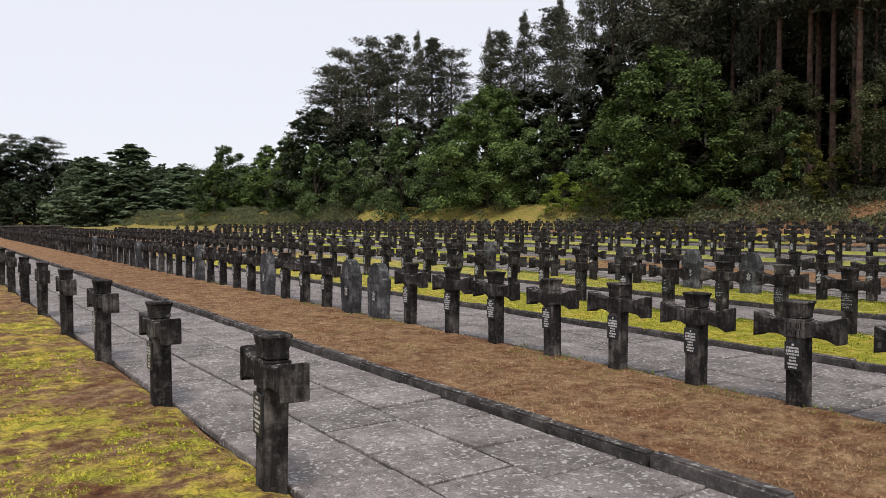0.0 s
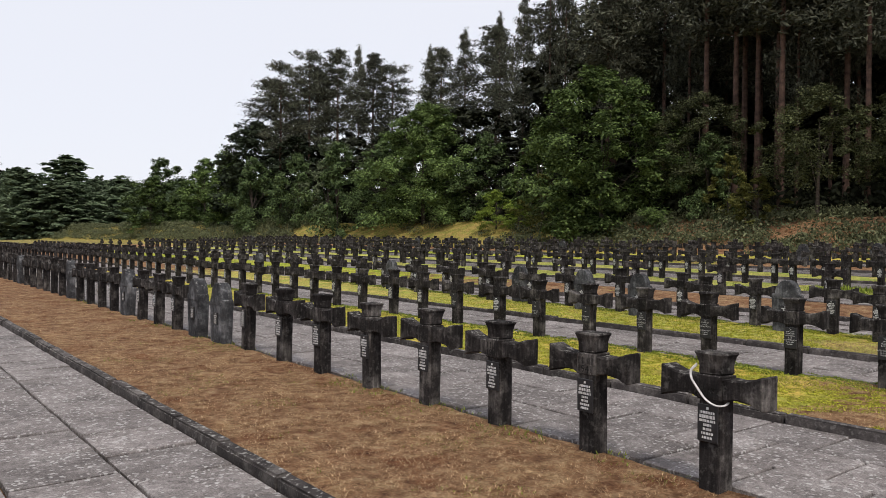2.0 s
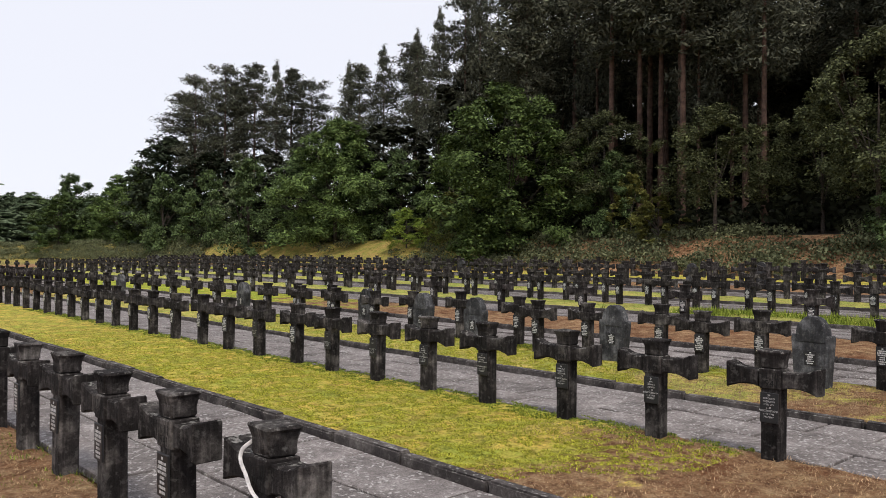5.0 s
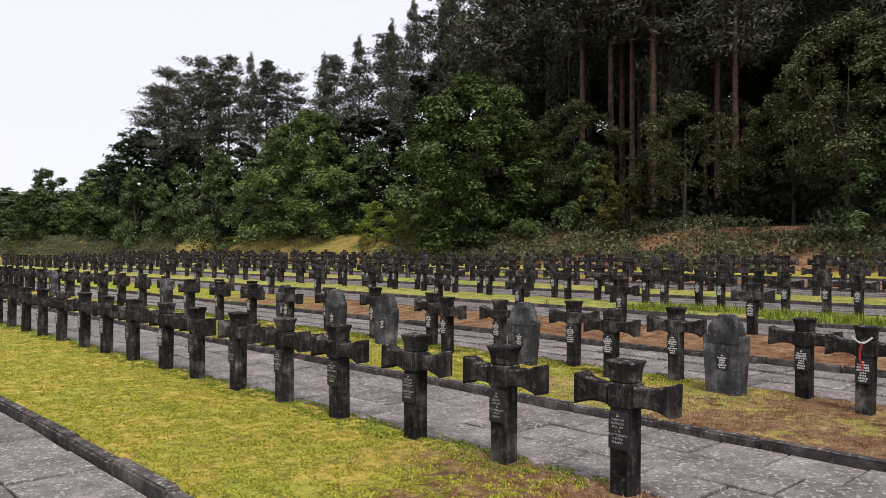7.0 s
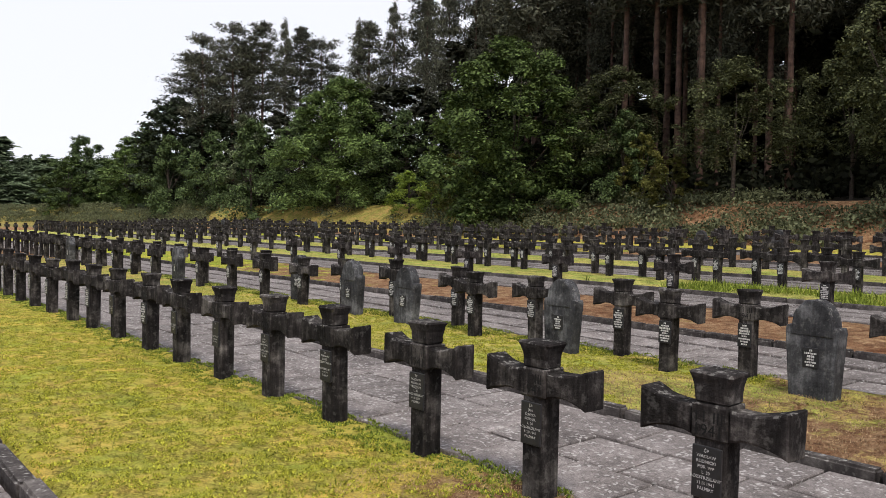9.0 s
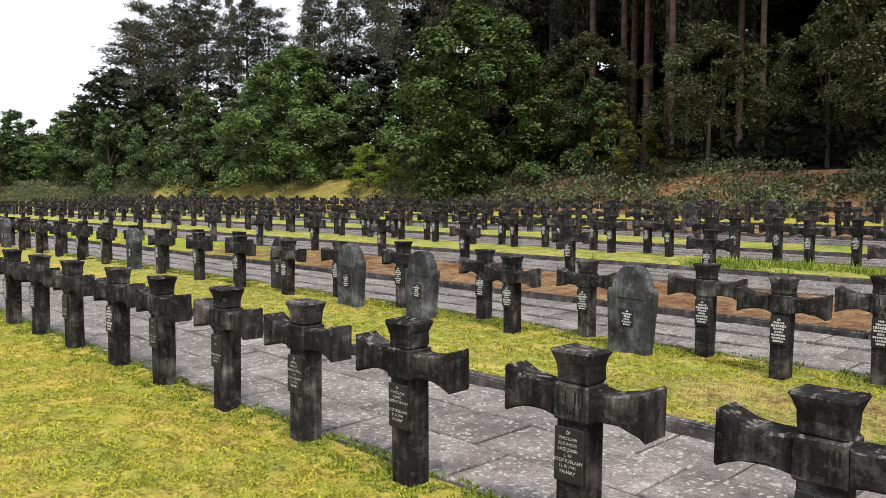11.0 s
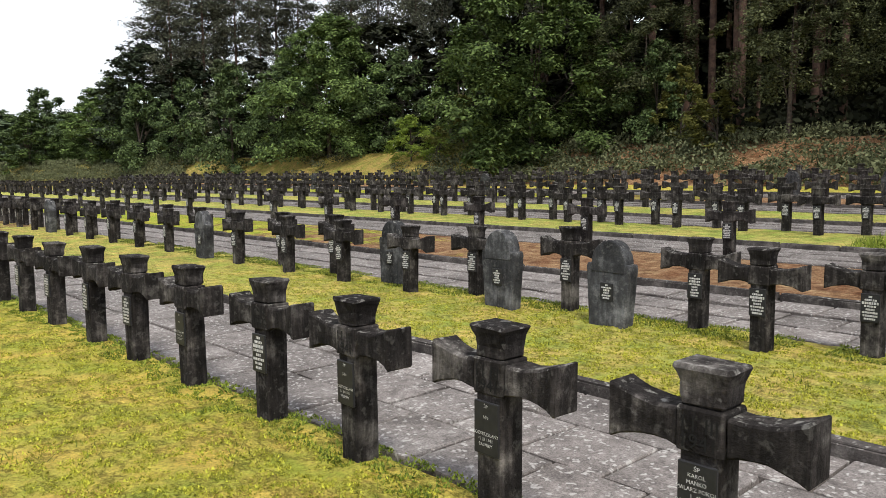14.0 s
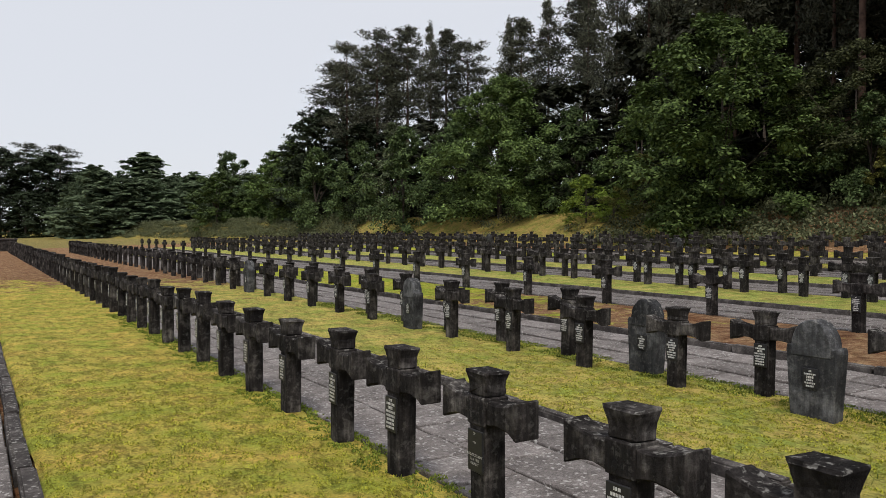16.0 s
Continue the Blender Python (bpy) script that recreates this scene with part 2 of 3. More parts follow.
def prism(outline, x0, x1, bevel=0.008, rough=0.0025):
    """An outline in (y, z), extruded from x0 to x1, with worn edges."""
    bm = bmesh.new()
    a = [bm.verts.new((x0, y, z)) for y, z in outline]
    c = [bm.verts.new((x1, y, z)) for y, z in outline]
    bm.faces.new(a)
    bm.faces.new(list(reversed(c)))
    k = len(outline)
    for i in range(k):
        bm.faces.new((a[i], c[i], c[(i + 1) % k], a[(i + 1) % k]))
    bmesh.ops.recalc_face_normals(bm, faces=list(bm.faces))
    if bevel:
        sharp = [e for e in bm.edges if e.calc_face_angle(0) > 0.5]
        bmesh.ops.bevel(bm, geom=sharp, offset=bevel, segments=1, affect="EDGES")
    for v in bm.verts:
        v.co += Vector([random.uniform(-rough, rough) for _ in range(3)])
    return bm


def gz(x):
    """Height of the ground: level at first, then rising gently towards the wood."""
    return float(np.interp(x, [16, 20, 24, 29, 34, 39], [0, 0.16, 0.24, 0.38, 0.58, 0.75]))


def edge_x(y):
    """The foot of the bank along the wood."""
    return float(np.interp(y, [-30, 45, 72, 95, 120, 150], [39.3, 39.3, 38.6, 38.0, 35.0, 28.0]))


def land(x, y):
    d = x - edge_x(y)
    return gz(min(x, 39)) + 2.1 * min(1.0, max(0.0, d / 4.2)) ** 1.3 + 0.05 * max(0.0, min(d - 4.2, 60))


# ---- ground ----
xs = list(np.arange(-80, -4, 8.0)) + list(np.arange(-4, 30, 2.0)) + list(np.arange(30, 60, 0.8)) + list(np.arange(60, 140, 8.0)) + [300, 900, 2500]
ys = [-900, -300] + list(np.arange(-100, -20, 10.0)) + list(np.arange(-20, 130, 2.0)) + list(np.arange(130, 240, 6.0)) + [300, 900, 2500]
xs = [-2500, -600, -200] + xs
verts, faces = [], []
for y in ys:
    for x in xs:
        bumpy = 0.18 * noise.noise((x * 0.5, y * 0.5, 0)) * min(1, max(0, (x - edge_x(y)) / 2))
        verts.append((x, y, land(x, y) - 0.09 + bumpy))
w = len(xs)
for j in range(len(ys) - 1):
    for i in range(w - 1):
        faces.append((j * w + i, j * w + i + 1, (j + 1) * w + i + 1, (j + 1) * w + i))
me = raw("ground", verts, faces, BANK)
me.materials.append(TURF_A)
me.materials.append(FOREST_SHADE)
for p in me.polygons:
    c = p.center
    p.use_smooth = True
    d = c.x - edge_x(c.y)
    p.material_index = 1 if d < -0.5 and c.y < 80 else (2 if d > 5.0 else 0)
tagged(new("ground", me), "rough sandy ground rising to a grassy bank", "ground", kind="structure")


def strip(name, x0, x1, mat, label, y0=-14.0, y1=77.0, step=0.2, lumps=0.0):
    nx, ny = max(2, int((x1 - x0) / step)), int((y1 - y0) / (step * 1.5))
    v, f = [], []
    for j in range(ny + 1):
        for i in range(nx + 1):
            x, y = x0 + (x1 - x0) * i / nx, y0 + (y1 - y0) * j / ny
            wob = 0.05 * noise.noise((x * 0.3, y * 1.3, 5)) if i in (0, nx) else 0
            z = gz(x) + 0.018 * noise.noise((x * 1.1, y * 1.1, 1)) + 0.012 * noise.noise((x * 4, y * 4, 2)) + lumps * noise.noise((x * 9, y * 7, 3)) - (0.045 if i in (0, nx) else 0)
            v.append((x + wob, y, z))
    for j in range(ny):
        for i in range(nx):
            a = j * (nx + 1) + i
            f.append((a, a + 1, a + nx + 2, a + nx + 1))
    me = raw(name, v, f, mat)
    for p in me.polygons:
        p.use_smooth = True
    return tagged(new(name, me), label, "grass", kind="structure")


ROWX = [1.82, 6.27, 10.77, 15.3, 19.75, 24.3, 28.75, 33.2, 37.2]
strip("grass_strip_1", -4.5, 1.9, TURF_L, "yellow moss with rusty brown drifts", step=0.12, lumps=0.022)
strip("grass_strip_2", 4.13, 6.4, TURF_A, "dry brown mown grass strip", step=0.1, lumps=0.012)
strip("grass_strip_3", 8.55, 10.95, TURF_B, "bright yellow-green moss strip with dry end", step=0.08, lumps=0.018)
strip("grass_strip_4", 12.85, 15.45, TURF_C, "green moss strip with straw-coloured end", step=0.08, lumps=0.018)
strip("grass_strip_5", 17.35, 19.95, TURF_D, "reddish dry turf strip")
strip("grass_strip_6", 21.8, 24.5, TURF_E, "bright green moss strip")
strip("grass_strip_7", 26.3, 28.95, TURF_E, "yellow-green moss strip")
strip("grass_strip_8", 30.8, 33.4, TURF_D, "dry turf strip far off")
strip("grass_strip_9", 35.2, 39.4, TURF_B, "yellow turf below the bank", y1=76.0)
strip("grass_verge", -80, 30, TURF_A, "far mown grass beyond the rows", 77.0, 190.0, 1.5)


# ---- blades and sprigs ----
def scatter(name, x0, x1, y0, y1, count, size, mat, label, keep=None, flat=0.75, slim=0.22):
    rng = np.random.default_rng(len(name) * 7 + count)
    v, f = [], []
    made = 0
    while made < count:
        x, y = rng.uniform(x0, x1), rng.uniform(y0, y1)
        made += 1
        if keep and not keep(x, y):
            continue
        a, t, s = rng.uniform(0, 6.28), rng.uniform(flat, 1.0), size * rng.uniform(0.5, 1.4)
        dx, dy = math.cos(a), math.sin(a)
        z = gz(x) + 0.018 * noise.noise((x * 1.1, y * 1.1, 1)) + 0.012 * noise.noise((x * 4, y * 4, 2)) + 0.015 * noise.noise((x * 9, y * 7, 3)) + 0.003
        h, r = s * math.sqrt(1 - t * t) * 0.6 + 0.15 * s, s * t
        k = len(v)
        v += [(x - dy * s * slim, y + dx * s * slim, z - 0.005), (x + dy * s * slim, y - dx * s * slim, z - 0.005), (x + dx * r, y + dy * r, z + h)]
        f.append((k, k + 1, k + 2))
    return tagged(new(name, raw(name, v, f, mat)), label, "grass", kind="stuff")


def drift(x, y, s=0.9):
    return noise.noise((x * s, y * s, 9))


def clumped(x, y):
    """Moss grows in small cushions with gaps between them."""
    return noise.noise((x * 7.0, y * 7.0, 4)) + 0.6 * noise.noise((x * 17.0, y * 17.0, 6)) > -0.08


def fading(y, full, end):
    """Fewer and fewer blades from full to end, where they can no longer be told apart."""
    return random.random() > (y - full) / (end - full)


random.seed(31)
scatter("dry_blades", 4.15, 6.25, -2, 20, 110000, 0.026, DRYLEAF, "short dry grass blades", lambda x, y: fading(y, 5, 20) and drift(x, y, 3.0) > -0.35, 0.7, 0.09)
scatter("green_blades", 4.3, 6.35, -2, 12, 26000, 0.022, GREENLEAF, "thin green blades in the dry grass", lambda x, y: drift(x, y, 1.3) + 0.5 * drift(x, y, 5.0) > 0.28, 0.6, 0.1)
scatter("moss_sprigs", 8.6, 10.75, 0, 18, 250000, 0.015, MOSSLEAF, "yellow-green moss sprigs", lambda x, y: y + drift(x, y) * 2 > 2.2 and clumped(x, y) and fading(y, 7, 18), 0.55, 0.45)
scatter("moss_clumps", 12.9, 15.3, 3, 18, 170000, 0.017, MOSSLEAF, "yellow-green moss sprigs", lambda x, y: y + drift(x, y) * 3 > 4.6 and clumped(x, y) and fading(y, 8, 18), 0.55, 0.45)
scatter("straw_blades", 8.6, 10.9, -3, 5.0, 34000, 0.026, DRYLEAF, "straw-coloured grass blades", lambda x, y: y + drift(x, y) * 2 < 3.2, 0.6, 0.1)
scatter("straw_tufts", 12.9, 15.3, -3, 6, 36000, 0.03, DRYLEAF, "straw-coloured grass blades", lambda x, y: y + drift(x, y) * 3 < 4.8, 0.5, 0.1)
scatter("moss_edge", -2.5, 1.8, 1.5, 16, 200000, 0.016, MOSSLEAF, "yellow moss sprigs", lambda x, y: drift(x, y) + 0.5 * drift(x, y, 4.0) > -0.05 and clumped(x, y) and fading(y, 7, 16), 0.55, 0.45)
scatter("edge_grass", 10.42, 10.98, 2.2, 24, 60000, 0.02, GREENLEAF, "deeper green moss along the paving edge", lambda x, y: x + 0.22 * drift(x, y, 2.5) > 10.6 and clumped(x, y), 0.35, 0.4)
scatter("edge_tufts", 14.95, 15.5, 4, 24, 26000, 0.026, GREENLEAF, "green tufts along the paving edge", lambda x, y: drift(x, y, 2.0) > -0.15, 0.35, 0.3)
scatter("weed_tufts", 5.95, 6.4, 0, 20, 4000, 0.04, GREENLEAF, "sparse weeds at the paving edge", lambda x, y: drift(x, y, 2.0) > 0.15, 0.3, 0.12)
scatter("grass_tufts", 8.7, 10.6, 3, 14, 5000, 0.05, GREENLEAF, "thin green grass among the moss", lambda x, y: drift(x, y, 1.6) > 0.3, 0.25, 0.06)
scatter("lawn_tufts", 13.0, 15.0, 2, 16, 6000, 0.06, GREENLEAF, "thin green grass among the moss", lambda x, y: drift(x, y, 1.4) > 0.25, 0.25, 0.06)
scatter("tall_grass", 21.9, 23.6, 4, 13, 5000, 0.2, GREENLEAF, "long green grass in a far strip", lambda x, y: drift(x, y, 0.5) > 0.0, 0.1, 0.07)


# ---- crosses and headstones ----
def text_mesh(lines, size, gap, name):
    """Lettering lines, in the plane x = 0, facing -x, from the top down."""
    cu = bpy.data.curves.new(name, "FONT")
    cu.body, cu.size, cu.align_x, cu.align_y, cu.space_line = "\n".join(lines), size, "CENTER", "TOP", gap
    cu.resolution_u = 2
    ob = bpy.data.objects.new(name, cu)
    scene.collection.objects.link(ob)
    bpy.context.view_layer.update()
    me = bpy.data.meshes.new_from_object(ob.evaluated_get(bpy.context.evaluated_depsgraph_get()))
    bpy.data.objects.remove(ob)
    me.transform(Matrix(((0, 0, -1, 0), (-1, 0, 0, 0), (0, 1, 0, 0), (0, 0, 0, 1))))
    return me


def bars_mesh(rows, width, height, seed):
    rng = random.Random(seed)
    v, f = [], []
    for r in range(rows):
        z = -height * (r + 0.5) / rows
        half, hh = width * 0.5 * rng.uniform(0.35, 0.95) * (0.4 if r == 0 else 1), height / rows * (0.3 if r != 2 else 0.4)
        y = -half
        while y < half - 0.004:
            e = min(half, y + rng.uniform(0.008, 0.02))
            k = len(v)
            v += [(0, y, z - hh), (0, e, z - hh), (0, e, z + hh), (0, y, z + hh)]
            f.append((k, k + 3, k + 2, k + 1))
            y = e + 0.004
    return raw("lettering", v, f)


def curve_between(a, b, k, n=6):
    """Points from a to b in (y, z), bowed inwards by k in z."""
    return [(a[0] + (b[0] - a[0]) * i / n, a[1] + (b[1] - a[1]) * i / n + k * 4 * (i / n) * (1 - i / n)) for i in range(n + 1)]


D = 0.075


def cross(seed, lettering, date):
    random.seed(seed)
    e = new("grave_cross")
    part("shaft", prism([(-0.075, -0.12), (0.075, -0.12), (0.078, 0.6), (-0.078, 0.6)], -D, D), CONCRETE, e)
    for name, s in (("arm", -1), ("arm", 1)):
        top = curve_between((s * 0.09, 0.74), (s * 0.38, 0.79), -0.022)
        low = curve_between((s * 0.38, 0.565), (s * 0.09, 0.595), 0.03)
        bm = prism(top + low, -D * 0.98, D * 0.98, 0.009, 0.003)
        for v in bm.verts:
            if abs(v.co.y) > 0.3:
                v.co.x *= 1.0 + (abs(v.co.y) - 0.3) * 2.0
        part(name, bm, CONCRETE, e)
    head = [(-0.082, 0.752), (0.082, 0.752)] + curve_between((0.086, 0.77), (0.118, 0.905), 0.0, 4) + curve_between((-0.118, 0.905), (-0.086, 0.77), 0.0, 4)
    bm = prism(head, -D, D, 0.012, 0.004)
    for v in bm.verts:
        if v.co.z > 0.78:
            k = (v.co.z - 0.78) / 0.125
            v.co.x *= 1 + 0.28 * k * k
            v.co.y -= math.copysign(0.012 * 4 * k * (1 - k), v.co.y)
    part("head", bm, CONCRETE, e)
    part("centre_block", prism([(-0.092, 0.59), (0.092, 0.59), (0.092, 0.755), (-0.092, 0.755)], -D - 0.012, D + 0.012, 0.008), CONCRETE, e)
    plate = part("plate", box_bm(-D - 0.018, -D - 0.003, -0.075, 0.075, 0.315, 0.56, 0.003), PLATE, e, "black plate with white lettering")
    o = tagged(mesh_part("lettering", lettering, WHITE, plate), kind="stuff")
    o.location = (-D - 0.0195, 0, 0.55)
    if date:
        o = tagged(mesh_part("date", date, INCISED, e, "incised date"), kind="stuff")
        o.location = (-D - 0.0155, 0, 0.735)
    return e


def headstone(seed, lettering):
    random.seed(seed)
    e = new("headstone")
    body = [(-0.2, -0.12), (0.2, -0.12), (0.258, 0.6), (0.25, 0.645), (-0.25, 0.645), (-0.258, 0.6)]
    part("slab", prism(body, -0.085, 0.085, 0.012, 0.004), HEADSTONE, e)
    arc = [(0.2 * math.cos(a), 0.635 + 0.25 * math.sin(a)) for a in np.linspace(0, math.pi, 15)]
    part("arched_top", prism([(0.2, 0.55)] + arc + [(-0.2, 0.55)], -0.09, 0.09, 0.012, 0.003), HEADSTONE, e)
    plate = part("plate", box_bm(-0.097, -0.078, -0.075, 0.075, 0.27, 0.45, 0.003), PLATE, e, "small black plate")
    o = tagged(mesh_part("lettering", lettering, WHITE, plate), kind="stuff")
    o.location = (-0.0995, 0, 0.44)
    return e


DATE = text_mesh(["11 III", "1941"], 0.078, 0.8, "date")
BARS = [bars_mesh(8, 0.135, 0.22, s) for s in range(4)]
SMALLBARS = bars_mesh(6, 0.13, 0.16, 9)
END = ["ROZSTRZELANY", "11 III 1941", "PALMIRY"]
NN = ["ŚP", "", "NN", "", ""] + END
WRITTEN = {
    0: ["ŚP", "WACŁAW", "RUDNICKI", "POR. WP", "L. 30"] + END,
    1: ["ŚP", "JAN", "ŚLIWKA", "GÓRNIK", "L. 30"] + END,
    2: ["ŚP", "WACŁAW", "RUDNICKI", "URZĘDNIK", "L. 45"] + END,
    3: ["ŚP", "STANISŁAW", "KOPEĆ", "STUDENT PRAWA", ""] + END,
    4: ["ŚP", "KAROL", "MAŃKO", "MALARZ POKOJ.", "L. 42"] + END,
    5: NN, 6: NN, 8: NN,
}
LABEL = "dark weathered concrete cross with flared arms in %s"
plain_crosses = [tagged(cross(20 + s, BARS[s], DATE if s < 2 else None), LABEL % "a long row", "grave cross", "rows of crosses") for s in range(4)]
stone_type = [tagged(headstone(40 + s, SMALLBARS), "grey arched concrete headstone with a small black plate", "headstone", "headstones among the crosses") for s in range(2)]
PLACE = {1: "yellow moss", 6: "dry brown grass", 10: "yellow-green moss", 14: "green moss", 15: "moss beside paving", 19: "reddish turf", 24: "green moss"}
used = set()
rest = []


def put(kind, x, y, jitter=1.0):
    rng = random.Random(int(x * 1000) * 31 + int(y * 100))
    pool = plain_crosses if kind == "cross" else stone_type
    src = pool[rng.randrange(len(pool))]
    sc = 1 + rng.uniform(-0.03, 0.03) * jitter
    m = pose(x, y, gz(x), rng.uniform(-1.0, 1.0) * jitter, rng.uniform(-1.2, 1.2) * jitter, rng.uniform(-3, 3) * jitter) @ Matrix.Diagonal((1, 1, sc, 1))
    if src.name not in used:
        used.add(src.name)
        src.matrix_basis = m
        ob = src
    else:
        ob = copy_thing(src, m)
    if kind == "cross":
        tagged(ob, LABEL % PLACE.get(int(x), "far moss"))
    return ob


A_Y = [2.275, 3.31, 4.36, 5.37, 6.4, 7.47, 8.47, 9.58]
B_Y = [2.0, 3.11, 4.17, 5.31, 6.34, 7.37, 8.44, 9.4, 10.56, 11.64, 12.66, 13.87, 14.98]
plan = []
for k, y in enumerate([3.94 + 2.52 * i for i in range(29)]):
    plan.append(("cross", ROWX[0], y))
for y in A_Y:
    plan.append(("cross", ROWX[1], y))
for k in range(69):
    y = 10.55 + 0.96 * k
    if y < 76:
        plan.append(("stone" if k in (0, 1, 5, 10, 17, 25) else "cross", ROWX[1], y))
for k, y in enumerate(B_Y + [16.05 + 1.06 * i for i in range(57)]):
    plan.append(("cross", ROWX[2], y, k))
C_FRONT = [1.85, 3.34, 4.92, 6.44, 8.03, 9.6, 11.1, 12.75, 14.25, 15.75, 17.4, 18.7]
C_BACK = [1.05, 2.63, 4.23, 5.85, 7.28, 8.87, 10.45, 11.95, 13.6, 15.05, 16.6]
for k, y in enumerate(C_FRONT + [20.3 + 1.55 * i for i in range(35)]):
    plan.append(("stone" if k in (1, 3, 5, 6, 11, 17) else "cross", 14.78, y))
for k, y in enumerate(C_BACK + [18.15 + 1.55 * i for i in range(36)]):
    plan.append(("stone" if k == 8 else "cross", 15.2, y))
for k in range(48):
    plan.append(("cross", 23.85, 0.45 + 1.535 * k))
    plan.append(("cross", 24.25, 1.25 + 1.535 * k))
for k in range(27):
    plan.append(("cross", 19.75, -0.1 + 2.75 * k))
for k in range(72):
    plan.append(("cross", 28.75, -1.5 + 1.04 * k))
    plan.append(("stone" if k % 13 == 4 else "cross", 33.0, -2.0 + 1.04 * k))
    if k % 2 == 0:
        plan.append(("stone" if k in (6, 8, 14) else "cross", 33.5, -1.5 + 1.04 * k))
        plan.append(("cross", 37.2, -1.5 + 1.04 * k))
for item in plan:
    kind, x, y = item[:3]
    if len(item) == 4 and item[3] in WRITTEN:
        k = item[3]
        txt = text_mesh(WRITTEN[k], 0.0215, 1.18, "lettering")
        ob = tagged(cross(100 + k, txt, DATE), "dark concrete cross with a legible black plate", "grave cross", "rows of crosses")
        ob.matrix_basis = pose(x, y, gz(x), 0, random.uniform(-1, 1), random.uniform(-2, 2))
    elif (x < 20 and y < 36) or (x < 25 and y < 24):
        put(kind, x, y)
    else:
        rest.append((kind, x, y))

# far crosses, joined
tmpl = {}
for kind, srcs in (("cross", plain_crosses[:1]), ("stone", stone_type[:1])):
    v, f = [], []
    for o in srcs[0].children:
        if o.name.split(".")[0] in ("plate", "date"):
            continue
        k = len(v)
        v += [tuple(p.co) for p in o.data.vertices]
        f += [tuple(i + k for i in p.vertices) for p in o.data.polygons]
    tmpl[kind] = (np.array(v), f)
for kind, name, mat, label in (("cross", "far_crosses", CONCRETE, "many dark concrete crosses in far rows"), ("stone", "far_headstones", HEADSTONE, "grey headstones among far crosses")):
    v, f, base = [], [], 0
    tv, tf = tmpl[kind]
    rng = random.Random(5)
    for k2, x, y in rest:
        if k2 != kind:
            continue
        a, sc = radians(rng.uniform(-3, 3)), rng.uniform(0.96, 1.04)
        c, s = math.cos(a), math.sin(a)
        p = np.column_stack((tv[:, 0] * c - tv[:, 1] * s + x, tv[:, 0] * s + tv[:, 1] * c + y + rng.uniform(-0.06, 0.06), tv[:, 2] * sc + gz(x)))
        v += p.tolist()
        f += [tuple(i + base for i in q) for q in tf]
        base += len(tv)
    tagged(new(name, raw(name, v, f, mat)), label, "grave cross" if kind == "cross" else "headstone", kind="stuff")


def ribbon(x, y, points, mat, label):
    cu = bpy.data.curves.new("ribbon", "CURVE")
    cu.dimensions, cu.bevel_depth, cu.extrude, cu.bevel_resolution = "3D", 0.004, 0.006, 1
    sp = cu.splines.new("BEZIER")
    sp.bezier_points.add(len(points) - 1)
    for p, c in zip(sp.bezier_points, points):
        p.co, p.handle_left_type, p.handle_right_type = c, "AUTO", "AUTO"
    tmp = bpy.data.objects.new("ribbon", cu)
    scene.collection.objects.link(tmp)
    bpy.context.view_layer.update()
    me = bpy.data.meshes.new_from_object(tmp.evaluated_get(bpy.context.evaluated_depsgraph_get()))
    bpy.data.objects.remove(tmp)
    me.materials.clear()
    me.materials.append(mat)
    ob = new("ribbon", me)
    ob.location = (x, y, gz(x))
    return tagged(ob, label, "ribbon")


ribbon(6.27, 2.275, [(-0.04, 0.12, 0.79), (-0.095, 0.13, 0.74), (-0.1, 0.07, 0.64), (-0.1, -0.02, 0.565), (-0.085, -0.095, 0.555), (-0.02, -0.1, 0.57)], RIBBON_WHITE, "thin white ribbon slung round a cross")
ribbon(14.78, 1.85, [(-0.1, 0.1, 0.78), (-0.1, 0.0, 0.72), (-0.1, -0.1, 0.78)], RIBBON_WHITE, "white ribbon tied on a cross")
ribbon(14.78, 1.85, [(-0.1, 0.0, 0.72), (-0.105, 0.02, 0.6), (-0.1, -0.01, 0.45)], RIBBON_RED, "red ribbon hanging on a cross")


# ---- trees ----
def leaves_mesh(name, centres, radii, per, size, mat, seed, aspect=0.55, shell=0.55):
    """Leaf quads scattered through the outer part of many clumps."""
    rng = np.random.default_rng(seed)
    c = np.repeat(np.array(centres), per, axis=0)
    r = np.repeat(np.array(radii), per, axis=0)
    n = len(c)
    d = rng.normal(size=(n, 3))
    d /= np.linalg.norm(d, axis=1)[:, None]
    p = c + d * r * rng.uniform(shell, 1.08, size=(n, 1))
    return leaf_quads(name, p, d + rng.normal(size=(n, 3)) * 0.5, size, aspect, mat, rng)


def leaf_quads(name, p, facing, size, aspect, mat, rng):
    n = len(p)
    u = np.cross(facing, rng.normal(size=(n, 3)))
    u /= np.linalg.norm(u, axis=1)[:, None]
    w = np.cross(facing, u)
    w /= np.linalg.norm(w, axis=1)[:, None]
    s = size * rng.uniform(0.5, 1.4, size=(n, 1))
    a, b = u * s, w * s * aspect
    v = np.stack((p - a, p - b * 0.9, p + a, p + b), axis=1).reshape(-1, 3)
    f = np.arange(4 * n).reshape(-1, 4)
    return raw(name, v.tolist(), f.tolist(), mat)


